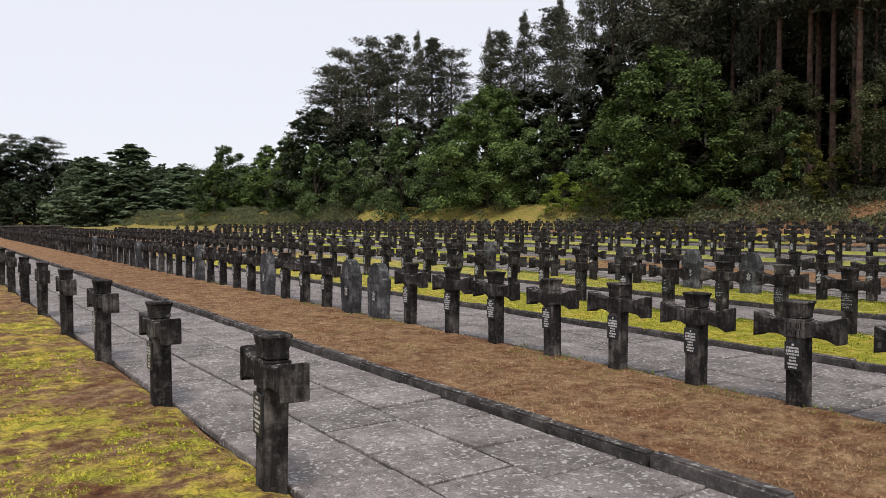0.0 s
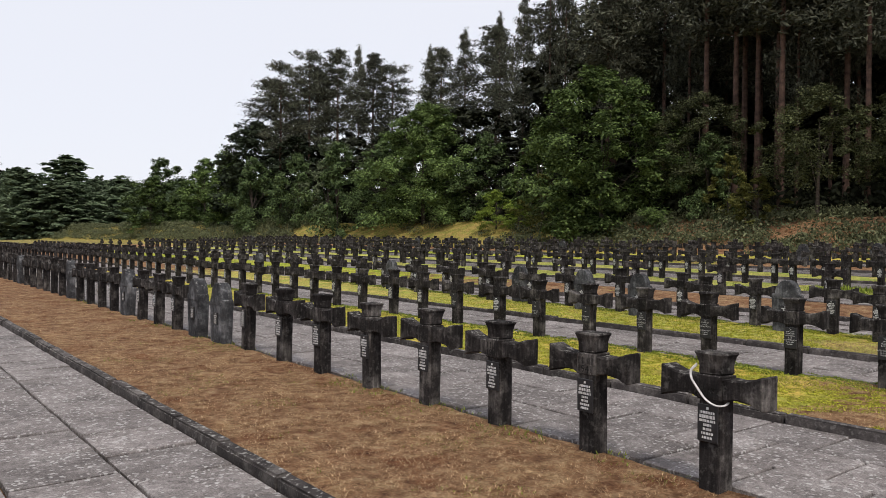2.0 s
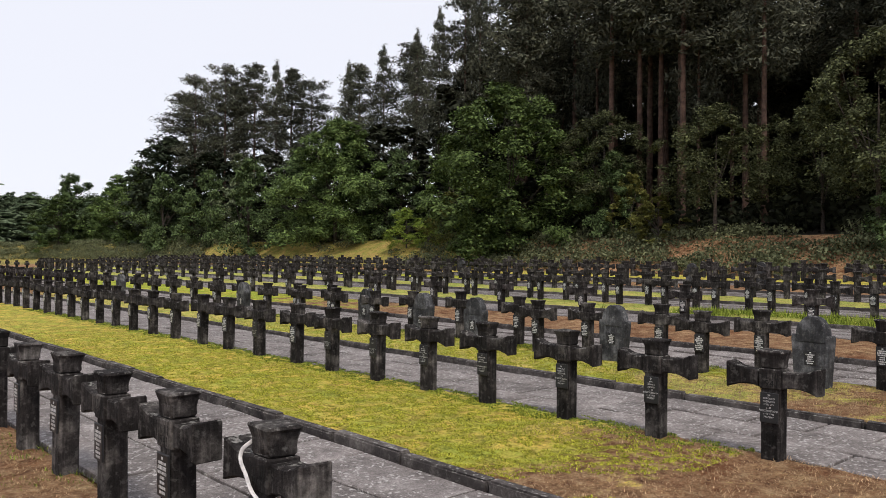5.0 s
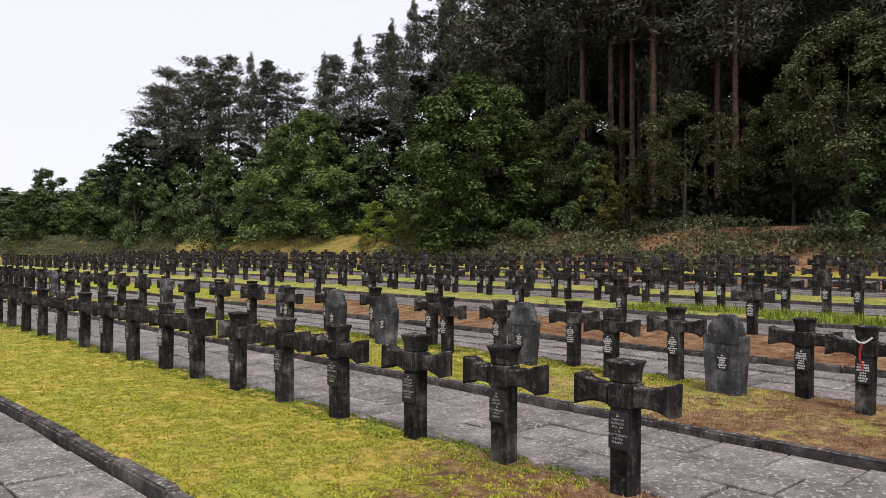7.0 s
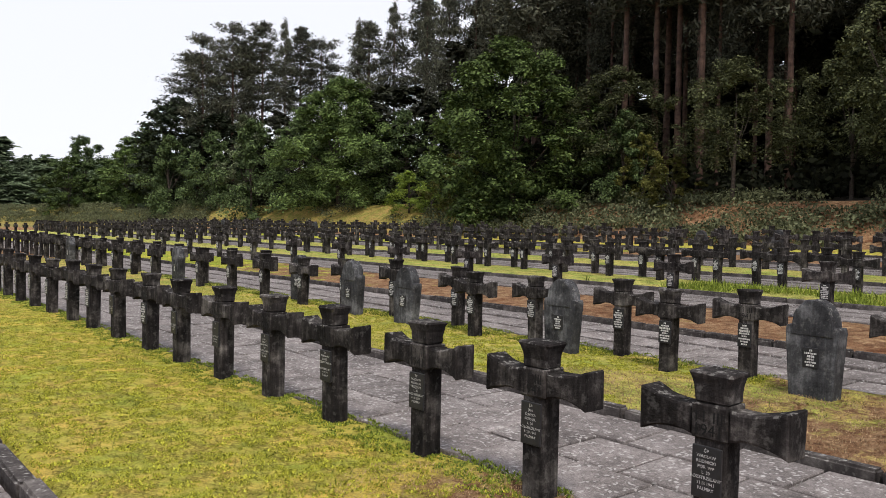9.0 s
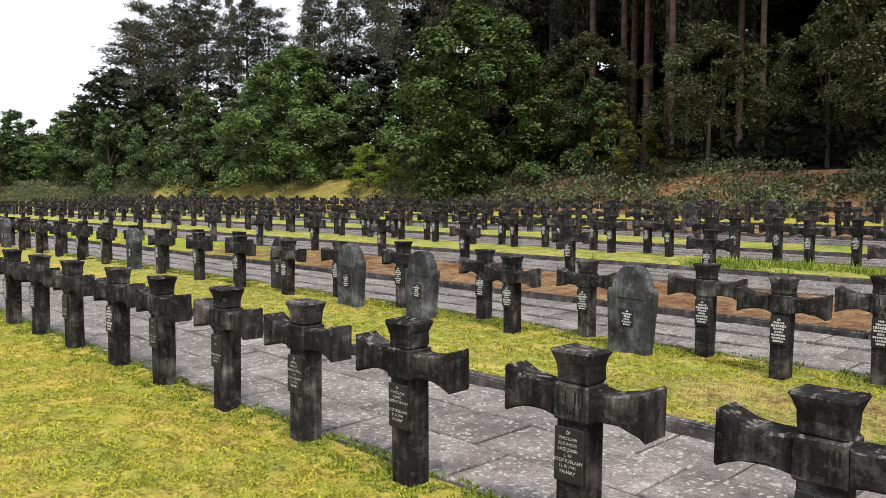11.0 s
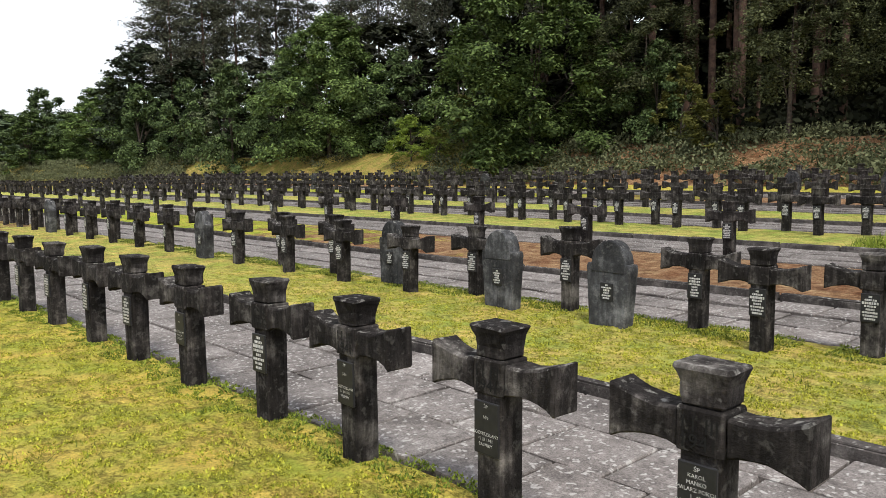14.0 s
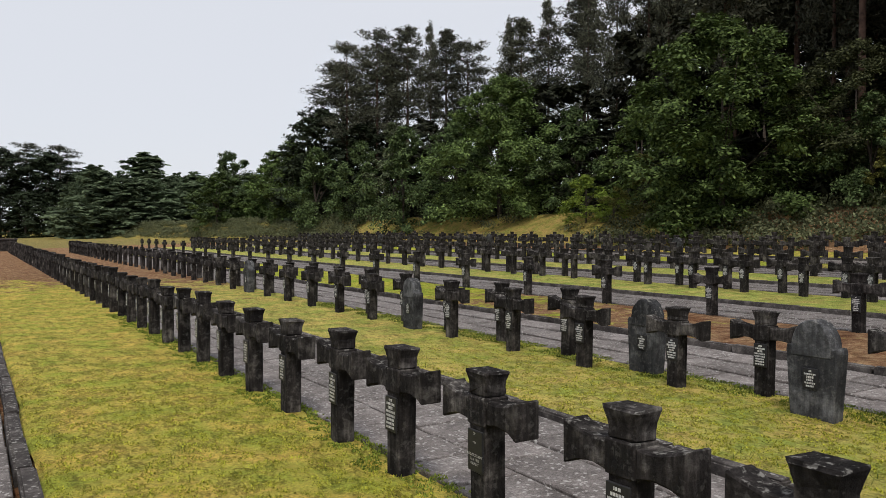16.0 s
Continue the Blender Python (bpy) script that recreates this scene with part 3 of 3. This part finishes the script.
def spray_mesh(name, centres, radii, per, size, mat, seed, aspect=0.55, up=0.9, hubs=None):
    """Loose sprays of leaves: dense in the middle, thinning outwards, facing up and away from their bough."""
    rng = np.random.default_rng(seed)
    c = np.repeat(np.array(centres), per, axis=0)
    r = np.repeat(np.array(radii), per, axis=0)
    n = len(c)
    p = c + np.clip(rng.normal(size=(n, 3)), -1.9, 1.9) * r * 0.62
    out = p - np.repeat(np.array(hubs or centres), per, axis=0)
    out /= np.linalg.norm(out, axis=1)[:, None] + 0.1
    facing = out * 0.7 + np.array((0.0, 0.0, up)) + rng.normal(size=(n, 3)) * 0.4
    return leaf_quads(name, p, facing, size, aspect, mat, rng)


def tapered(points, radii, sides=7):
    bm = bmesh.new()
    rings = []
    for p, r in zip(points, radii):
        rings.append([bm.verts.new((p[0] + r * math.cos(6.2832 * i / sides), p[1] + r * math.sin(6.2832 * i / sides), p[2])) for i in range(sides)])
    for a, b in zip(rings, rings[1:]):
        for i in range(sides):
            bm.faces.new((a[i], a[(i + 1) % sides], b[(i + 1) % sides], b[i]))
    bm.faces.new(rings[-1])
    for q in bm.faces:
        q.smooth = True
    return bm


def broadleaf(seed, h, r, mat, boughs=44, sprays=8, per=48, size=0.11, low=0.05, widest=0.32, peak=1.6, name="broadleaf_tree", loose=0.48):
    """A crown of boughs, each carrying several sprays of leaves, on a forked trunk."""
    rng = random.Random(seed)
    e = new(name)
    lean = rng.uniform(-0.03, 0.03)
    part("trunk", tapered([(lean * z, 0, z) for z in (-0.6, h * 0.15, h * 0.4, h * 0.75)], [0.02 * h, 0.014 * h, 0.01 * h, 0.02]), BARK, e)
    cen, rad, tips, hubs = [], [], [], []
    for i in range(boughs):
        k = (i + rng.random()) / boughs
        t = low + (0.97 - low) * k
        if k < widest:
            wide = r * (0.72 + 0.28 * k / widest)
        else:
            wide = r * max(0.05, 1 - ((k - widest) / (1.02 - widest)) ** peak) ** 0.85
        a = i * 2.39996 + rng.uniform(-0.5, 0.5)
        q = rng.choice((0.35, 0.7, 0.85, 1.0, 1.12))
        rb = r * rng.uniform(0.16, 0.3) * (1.1 - 0.5 * k)
        bx, by, bz = wide * q * math.cos(a), wide * q * math.sin(a), t * h - 0.18 * rb
        tips.append((bx, by, bz))
        for s in range(sprays):
            g = [max(-1.3, min(1.3, rng.gauss(0, loose))) for _ in range(3)]
            cen.append((bx + g[0] * rb, by + g[1] * rb, bz + g[2] * rb * 0.8))
            sr = rb * rng.uniform(0.4, 0.75)
            rad.append((sr, sr, sr * 0.55))
            hubs.append((bx, by, bz - 0.3 * rb))
    for i in range(6):
        c = tips[int(len(tips) * (0.3 + 0.1 * i)) % len(tips)]
        z = h * rng.uniform(0.15, 0.45)
        part("limb", tapered([(0, 0, z), (c[0] * 0.5, c[1] * 0.5, (z + c[2]) / 2 + 0.2), (c[0] * 0.8, c[1] * 0.8, max(c[2], z + 0.5))], [0.07, 0.04, 0.01], 5), BARK, e)
    mesh_part("crown", spray_mesh("crown", cen, rad, per, size, mat, seed, 0.6, 0.9, hubs), mat, e)
    return e


def pine(seed, h, r, bare=0.5, spire=0.6, tiers=13, per=82, size=0.15, flat=0.4, mat=None):
    """Tiers of flat needle plates on side branches; spire sets how pointed the crown is."""
    rng = random.Random(seed)
    e = new("pine_tree")
    mat = mat or NEEDLE
    bend = rng.uniform(-0.02, 0.02)
    part("trunk", tapered([(bend * z * math.sin(z / h * 3), 0, z) for z in (-0.6, h * 0.2, h * 0.45, h * 0.7, h * 0.97)], [0.16, 0.14, 0.115, 0.08, 0.02]), PINE_BARK, e)
    cen, rad = [], []
    for i in range(tiers):
        k = (i + 0.3 + 0.4 * rng.random()) / tiers
        z = h * (bare + (1 - bare) * k)
        reach = r * (0.6 + 0.4 * math.sin(min(1, k * 2.0) * math.pi / 2)) * ((1 - k) ** spire + 0.06)
        turn = rng.uniform(0, 6.283)
        for b in range(4 if k < 0.8 else 3):
            if rng.random() < 0.12:
                continue
            a = turn + b * 1.62 + rng.uniform(-0.35, 0.35)
            ln = reach * rng.uniform(0.65, 1.2)
            lift = rng.uniform(0.02, 0.32) * ln
            cx, cy = math.cos(a), math.sin(a)
            for q in (0.45, 0.78, 1.0):
                cr = (0.3 + 0.26 * ln) * rng.uniform(0.75, 1.2) * (1.15 - 0.35 * q)
                cen.append((cx * ln * q + rng.uniform(-0.2, 0.2), cy * ln * q + rng.uniform(-0.2, 0.2), z + lift * q + rng.uniform(-0.35, 0.45)))
                rad.append((cr, cr, cr * flat * rng.uniform(0.75, 1.35)))
            if b == 0:
                part("branch", tapered([(0, 0, z - 0.15), (cx * ln * 0.5, cy * ln * 0.5, z + lift * 0.4), (cx * ln, cy * ln, z + lift)], [0.05, 0.035, 0.012], 4), PINE_BARK, e)
    for z in (0.95, 0.98, 1.0):
        cen.append((0, 0, h * z))
        rad.append((0.3, 0.3, 0.45))
    for i in range(5):
        a, z = rng.uniform(0, 6.283), h * rng.uniform(0.2, bare)
        part("dead_branch", tapered([(0, 0, z), (0.5 * math.cos(a), 0.5 * math.sin(a), z + 0.1), (1.2 * math.cos(a), 1.2 * math.sin(a), z + 0.05)], [0.03, 0.02, 0.006], 4), PINE_BARK, e)
    mesh_part("crown", spray_mesh("crown", cen, rad, per, size, mat, seed, 0.3, 0.35), mat, e)
    return e


def stand(src, x, y, s=1.0, turn=0.0, tall=1.0, z=None):
    m = pose(x, y, (land(x, y) if z is None else z) - 0.1, 0, 0, turn) @ Matrix.Diagonal((s, s, s * tall, 1))
    if src.name not in used:
        used.add(src.name)
        src.matrix_basis = m
        return src
    return copy_thing(src, m)


def grow(kind, x, y, top, wide=None, turn=0.0):
    """Stands a tree whose crown reaches the height top above the level ground and is wide across."""
    src, h, r = kind
    tall = (top - land(x, y) + 0.1) / h
    w = wide / 2 / r if wide else tall
    return stand(src, x, y, w, turn, tall / w)


big_a = (tagged(broadleaf(1, 11.5, 5.0, LEAF, 64, 9, 125, 0.112), "full ovate broadleaf tree at the wood's edge", "tree", "broadleaf trees"), 11.5, 5.0)
big_b = (tagged(broadleaf(2, 11.5, 4.8, LEAF, 64, 9, 125, 0.112, 0.03, 0.4, 2.0), "tall broad bushy tree with fresh green crown", "tree", "broadleaf trees"), 11.5, 4.8)
shade_a = (tagged(broadleaf(3, 12.0, 4.2, LEAF_SHADE, 56, 8, 32, 0.2, 0.04, 0.45, 2.0, loose=0.8), "dense broadleaf tree below the pines, shade put into its leaf colour", "tree", "dark trees"), 12.0, 4.2)
mid_a = (tagged(broadleaf(7, 12.0, 4.6, LEAF_OLIVE_SHADE, 52, 8, 70, 0.105, 0.3, 0.45, 2.0), "broadleaf tree with high drooping crown, shade put into its leaf colour", "tree", "dark trees"), 12.0, 4.6)
small_a = (tagged(broadleaf(4, 6.0, 2.8, LEAF_SIDE, 36, 7, 72, 0.095, 0.02), "smaller green tree along the bank", "tree", "small trees"), 6.0, 2.8)
small_b = (tagged(broadleaf(14, 6.0, 2.4, LEAF, 34, 7, 72, 0.095, 0.02, 0.3, 1.2), "pointed young green tree along the bank", "tree", "small trees"), 6.0, 2.4)
grey_a = (tagged(broadleaf(15, 8.0, 2.4, LEAF_GREY, 34, 7, 65, 0.1, 0.05, 0.35, 1.5), "slender grey-green birch at the wood's edge", "tree", "small trees"), 8.0, 2.4)
light_a = (tagged(broadleaf(5, 4.2, 2.0, LEAF_LIGHT, 26, 6, 60, 0.075, 0.02, 0.4, 1.5, "shrub"), "bright yellow-green shrub on the bank", "shrub", "shrubs"), 4.2, 2.0)
straw_a = (tagged(broadleaf(16, 4.2, 1.8, LEAF_STRAW, 26, 6, 45, 0.09, 0.02, 0.4, 1.5, "shrub"), "olive-brown shrub on the bank", "shrub", "shrubs"), 4.2, 1.8)
far_a = (tagged(broadleaf(6, 9.0, 3.2, LEAF_HAZED, 44, 6, 28, 0.24, 0.01, 0.4, 1.5, loose=0.95), "distant green tree at the far edge", "tree", "far trees"), 9.0, 3.2)
far_b = (tagged(broadleaf(17, 9.0, 2.4, LEAF_HAZED, 44, 6, 28, 0.22, 0.01, 0.3, 1.1, loose=0.95), "distant pointed green tree at the far edge", "tree", "far trees"), 9.0, 2.4)
deep_a = (tagged(broadleaf(18, 12.0, 4.6, LEAF_DEEP_SHADE, 34, 6, 22, 0.3, 0.04, 0.5, 2.0), "tree deep in the wood, shade put into its leaf colour", "tree", "dark trees"), 12.0, 4.6)
scots = (tagged(pine(10, 20.0, 3.0, 0.42, 0.35), "tall pine with bare reddish trunk and tiered crown", "pine", "pine wood"), 20.0, 3.0)
spire = (tagged(pine(11, 20.0, 2.9, 0.3, 0.85, 15, flat=0.75), "tall dark pine with long pointed crown", "pine", "pine wood"), 20.0, 2.9)
slim = (tagged(pine(12, 20.0, 2.3, 0.5, 0.6, 11, flat=0.55), "slender pine with high crown", "pine", "pine wood"), 20.0, 2.3)

# trees along the bank
grow(big_a, 43.3, 56.2, 13.6, 9.6)
grow(big_b, 41.9, 34.2, 12.9, 9.0, 40)
grow(mid_a, 45.2, 29.0, 11.0, 6.0, 200)
grow(small_a, 45.8, 50.2, 10.6, 5.6, 20)
grow(small_b, 46.2, 44.2, 10.2, 5.2, 80)
grow(small_a, 43.2, 62.5, 9.2, 6.4, 140)
grow(small_a, 41.2, 68.0, 9.0, 6.8, 260)
grow(grey_a, 44.0, 75.0, 12.6, 5.2, 30)
grow(small_a, 42.5, 79.0, 9.0, 6.0, 75)
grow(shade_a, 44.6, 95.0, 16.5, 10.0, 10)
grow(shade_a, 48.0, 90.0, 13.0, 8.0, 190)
grow(small_a, 41.0, 88.0, 9.0, 7.0, 300)
grow(small_b, 43.0, 101.0, 11.0, 7.5, 130)
grow(small_b, 45.0, 114.0, 11.0, 7.5, 10)
grow(small_a, 46.5, 107.0, 10.5, 8.0, 210)
grow(small_a, 41.1, 121.3, 11.0, 9.5, 33)
grow(small_b, 38.5, 119.0, 8.5, 6.5, 300)
grow(small_b, 44.5, 119.0, 8.5, 6.5, 100)
grow(small_a, 47.0, 121.0, 10.3, 7.0, 99)
grow(light_a, 42.5, 45.4, 5.3, 3.6)
grow(light_a, 42.6, 43.0, 4.6, 2.8, 60)
grow(straw_a, 43.0, 40.8, 6.4, 3.6, 30)
grow(straw_a, 43.8, 26.0, 7.0, 2.6, 100)
grow(straw_a, 43.0, 23.6, 5.4, 3.0, 200)
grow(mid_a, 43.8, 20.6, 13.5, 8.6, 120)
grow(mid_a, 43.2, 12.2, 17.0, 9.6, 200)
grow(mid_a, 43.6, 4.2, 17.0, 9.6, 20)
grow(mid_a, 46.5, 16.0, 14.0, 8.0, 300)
grow(small_a, 42.2, 9.6, 6.0, 4.5, 50)
grow(small_a, 42.0, 2.0, 6.5, 5.0, 150)
grow(small_a, 44.2, 27.6, 7.0, 4.0, 250)

# the pine stand that closes the wood, and the pines that rise behind
for k, (kind, x, y, top, wide) in enumerate((
        (scots, 46.8, 92.5, 23.6, 8.0), (scots, 49.0, 88.8, 24.0, 6.0), (slim, 51.5, 86.0, 24.8, 6.2), (spire, 53.4, 84.0, 25.0, 4.6),
        (slim, 55.5, 84.0, 22.9, 5.0), (scots, 57.5, 82.5, 22.6, 6.0), (scots, 48.0, 96.5, 21.5, 8.0), (slim, 52.0, 92.0, 22.0, 6.0),
        (spire, 57.5, 74.5, 22.3, 5.4), (spire, 58.8, 69.5, 23.4, 7.0), (slim, 56.5, 71.0, 21.5, 5.0), (spire, 57.0, 61.5, 23.2, 5.6), (spire, 54.0, 54.6, 23.2, 5.2),
        (scots, 54.5, 51.6, 25.0, 5.5), (spire, 53.5, 48.6, 26.5, 5.0), (scots, 52.0, 42.0, 26.0, 6.0),
        (slim, 49.0, 39.8, 24.0, 5.0), (scots, 53.0, 37.5, 27.0, 6.0), (spire, 50.5, 33.5, 25.0, 6.0), (slim, 47.4, 30.0, 24.0, 5.0), (slim, 48.0, 28.2, 24.0, 5.0),
        (slim, 48.6, 25.6, 24.0, 5.0), (slim, 47.2, 24.6, 23.0, 5.0), (scots, 50.0, 22.0, 25.0, 6.0), (slim, 60.5, 66.0, 23.5, 6.0), (spire, 60.0, 57.0, 24.5, 6.0))):
    grow(kind, x, y, top, wide, 50 * k)
rng = random.Random(3)
spots = []
tries = 0
while len(spots) < 42 and tries < 6000:
    tries += 1
    y = rng.uniform(-12, 46)
    x = edge_x(y) + 8.5 + 24 * rng.random() ** 1.3
    if all((x - a) ** 2 + (y - b) ** 2 > 6.0 for a, b in spots):
        spots.append((x, y))
for x, y in spots:
    grow((scots, slim, slim, spire)[rng.randrange(4)], x, y, rng.uniform(22, 26), rng.uniform(4.5, 6.5), rng.uniform(0, 360))
# trees added to close sky gaps, wood shade painted into their leaves
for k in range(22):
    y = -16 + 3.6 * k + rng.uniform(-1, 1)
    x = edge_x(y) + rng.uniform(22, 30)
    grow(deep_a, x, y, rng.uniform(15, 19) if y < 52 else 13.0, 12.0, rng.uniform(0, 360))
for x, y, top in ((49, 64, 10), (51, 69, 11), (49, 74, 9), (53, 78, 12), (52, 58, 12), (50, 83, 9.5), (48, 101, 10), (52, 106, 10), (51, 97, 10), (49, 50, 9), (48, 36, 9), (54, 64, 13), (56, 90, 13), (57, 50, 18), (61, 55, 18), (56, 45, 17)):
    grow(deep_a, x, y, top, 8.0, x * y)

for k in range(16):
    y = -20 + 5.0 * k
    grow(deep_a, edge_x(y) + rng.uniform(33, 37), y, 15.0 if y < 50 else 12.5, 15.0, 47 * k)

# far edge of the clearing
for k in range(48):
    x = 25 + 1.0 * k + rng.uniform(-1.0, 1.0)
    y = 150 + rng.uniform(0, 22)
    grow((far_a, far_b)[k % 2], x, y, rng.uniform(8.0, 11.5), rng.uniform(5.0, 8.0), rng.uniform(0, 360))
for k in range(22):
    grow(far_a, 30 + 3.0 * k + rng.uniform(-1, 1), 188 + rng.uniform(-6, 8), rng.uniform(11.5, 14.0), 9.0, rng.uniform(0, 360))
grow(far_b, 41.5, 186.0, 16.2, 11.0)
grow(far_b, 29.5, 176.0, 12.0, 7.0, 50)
for k, (x, y, top, wide) in enumerate(((23.5, 206, 17.6, 14.0), (14.0, 208, 18.0, 15.0), (3.0, 210, 18.5, 16.0), (29.0, 212, 13.5, 9.0), (18.5, 198, 9.0, 9.0))):
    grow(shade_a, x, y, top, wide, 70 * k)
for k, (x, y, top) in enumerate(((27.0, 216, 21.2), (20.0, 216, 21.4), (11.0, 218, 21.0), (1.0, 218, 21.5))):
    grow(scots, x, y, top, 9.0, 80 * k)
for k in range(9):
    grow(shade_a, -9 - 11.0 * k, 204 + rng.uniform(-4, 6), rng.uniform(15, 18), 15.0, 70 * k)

# brambles along the bank
cen, rad = [], []
for k in range(1150):
    y = -14 + 166 * (k + rng.random()) / 1150
    if 43 < y < 77 and rng.random() < 0.85:
        continue
    d = rng.uniform(0.2, 4.8)
    x = edge_x(y) + d
    cen.append((x, y, land(x, y) + rng.uniform(-0.1, 0.35)))
    rad.append((rng.uniform(0.5, 1.0), rng.uniform(0.6, 1.2), rng.uniform(0.3, 0.55)))
tagged(new("brambles", leaves_mesh("brambles", cen, rad, 190, 0.085, BRAMBLE, 8)), "low tangled brambles covering the bank", "brambles", kind="stuff")
# undergrowth, with the shade under the trees in its colour
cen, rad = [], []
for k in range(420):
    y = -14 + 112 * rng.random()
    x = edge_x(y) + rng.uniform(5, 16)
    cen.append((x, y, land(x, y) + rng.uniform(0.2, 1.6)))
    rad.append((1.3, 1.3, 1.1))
tagged(new("undergrowth", leaves_mesh("undergrowth", cen, rad, 60, 0.22, LEAF_DEEP_SHADE, 9)), "undergrowth beneath the trees, shade put into its leaf colour", "undergrowth", kind="stuff")


# ---- kerbs and paving ----
def kerb_line(name, x, y0, y1, near0, near1):
    e = tagged(new(name), "weathered dark concrete kerb along the paving", "kerb", kind="structure")
    shapes = []
    for s in range(4):
        random.seed(60 + s)
        bm = box_bm(-0.06, 0.06, -0.49, 0.49, -0.1, 0.055, 0.018, 0.004, 2)
        me = bpy.data.meshes.new("kerb_stone")
        bm.to_mesh(me)
        bm.free()
        me.materials.append(KERB)
        shapes.append(me)
    r = random.Random(int(x * 10))
    v, f = [], []
    for k in range(int(y1 - y0)):
        y = y0 + k + 0.5
        me = shapes[r.randrange(4)]
        if near0 < y < near1:
            o = new("kerb_stone", me)
            o.parent = e
            o.matrix_basis = pose(x + r.uniform(-0.012, 0.012), y, gz(x) + r.uniform(-0.012, 0.01), 0, r.uniform(-3, 3), r.uniform(-0.8, 0.8))
        else:
            b = len(v)
            v += [(p.co.x + x, p.co.y + y, p.co.z + gz(x)) for p in me.vertices]
            f += [tuple(i + b for i in p.vertices) for p in me.polygons]
    o = new("far_kerb", raw("far_kerb", v, f, KERB))
    o.parent = e
    tagged(o, kind="stuff")


def paving(name, x0, x1, y0, y1, near0, near1, columns=3):
    e = tagged(new(name), "grey concrete slab path with pale lichen spots", "path", kind="structure")
    wdt = (x1 - x0) / columns
    ln = wdt * 1.02
    shapes = []
    for s in range(3):
        random.seed(80 + s)
        bm = box_bm(-wdt / 2 + 0.013, wdt / 2 - 0.013, -ln / 2 + 0.013, ln / 2 - 0.013, -0.06, 0.0, 0.008, 0.004)
        me = bpy.data.meshes.new("slab")
        bm.to_mesh(me)
        bm.free()
        me.materials.append(SLAB)
        shapes.append(me)
    r = random.Random(int(x0 * 10))
    v, f = [], []
    for c in range(columns):
        off = (0.0, 0.5, 0.12)[c % 3] * ln
        x = x0 + wdt * (c + 0.5)
        for k in range(int((y1 - y0) / ln)):
            y = y0 + off + ln * (k + 0.5)
            me = shapes[r.randrange(3)]
            m = pose(x, y, gz(x) - 0.02 + r.uniform(-0.007, 0.005), r.uniform(-0.5, 0.5), r.uniform(-0.5, 0.5), r.uniform(-0.4, 0.4))
            if near0 < y < near1:
                o = new("slab", me)
                o.parent = e
                o.matrix_basis = m
            else:
                b = len(v)
                v += [tuple(m @ p.co) for p in me.vertices]
                f += [tuple(i + b for i in p.vertices) for p in me.polygons]
    o = new("far_slabs", raw("far_slabs", v, f, SLAB))
    o.parent = e
    tagged(o, kind="stuff")


for k, (x0, x1, n0, n1) in enumerate([(1.92, 4.02, -2, 26), (6.42, 8.42, -3, 26), (10.95, 12.72, -2, 30), (15.47, 17.24, 0, 30), (19.97, 21.7, 0, 0), (24.55, 26.2, 0, 0), (29.0, 30.7, 0, 0), (33.7, 35.1, 0, 0)]):
    paving("path_%d" % (k + 1), x0, x1, -14.0, 77.0, n0, n1)
    kerb_line("kerb_%d" % (k + 1), x1 + 0.07, -14.0, 77.0, n0, n1)

# low dark wall that ends the rows
wall = tagged(new("end_wall"), "low dark concrete wall beyond the rows", "wall", kind="structure")
random.seed(90)
for k in range(6):
    part("wall_panel", box_bm(-0.6 + 2.02 * k, 1.4 + 2.02 * k, 80.0, 80.25, -0.1, 0.95, 0.02, 0.006), CONCRETE, wall)
part("coping", box_bm(-0.7, 11.6, 79.94, 80.31, 0.95, 1.05, 0.02, 0.004), KERB, wall)
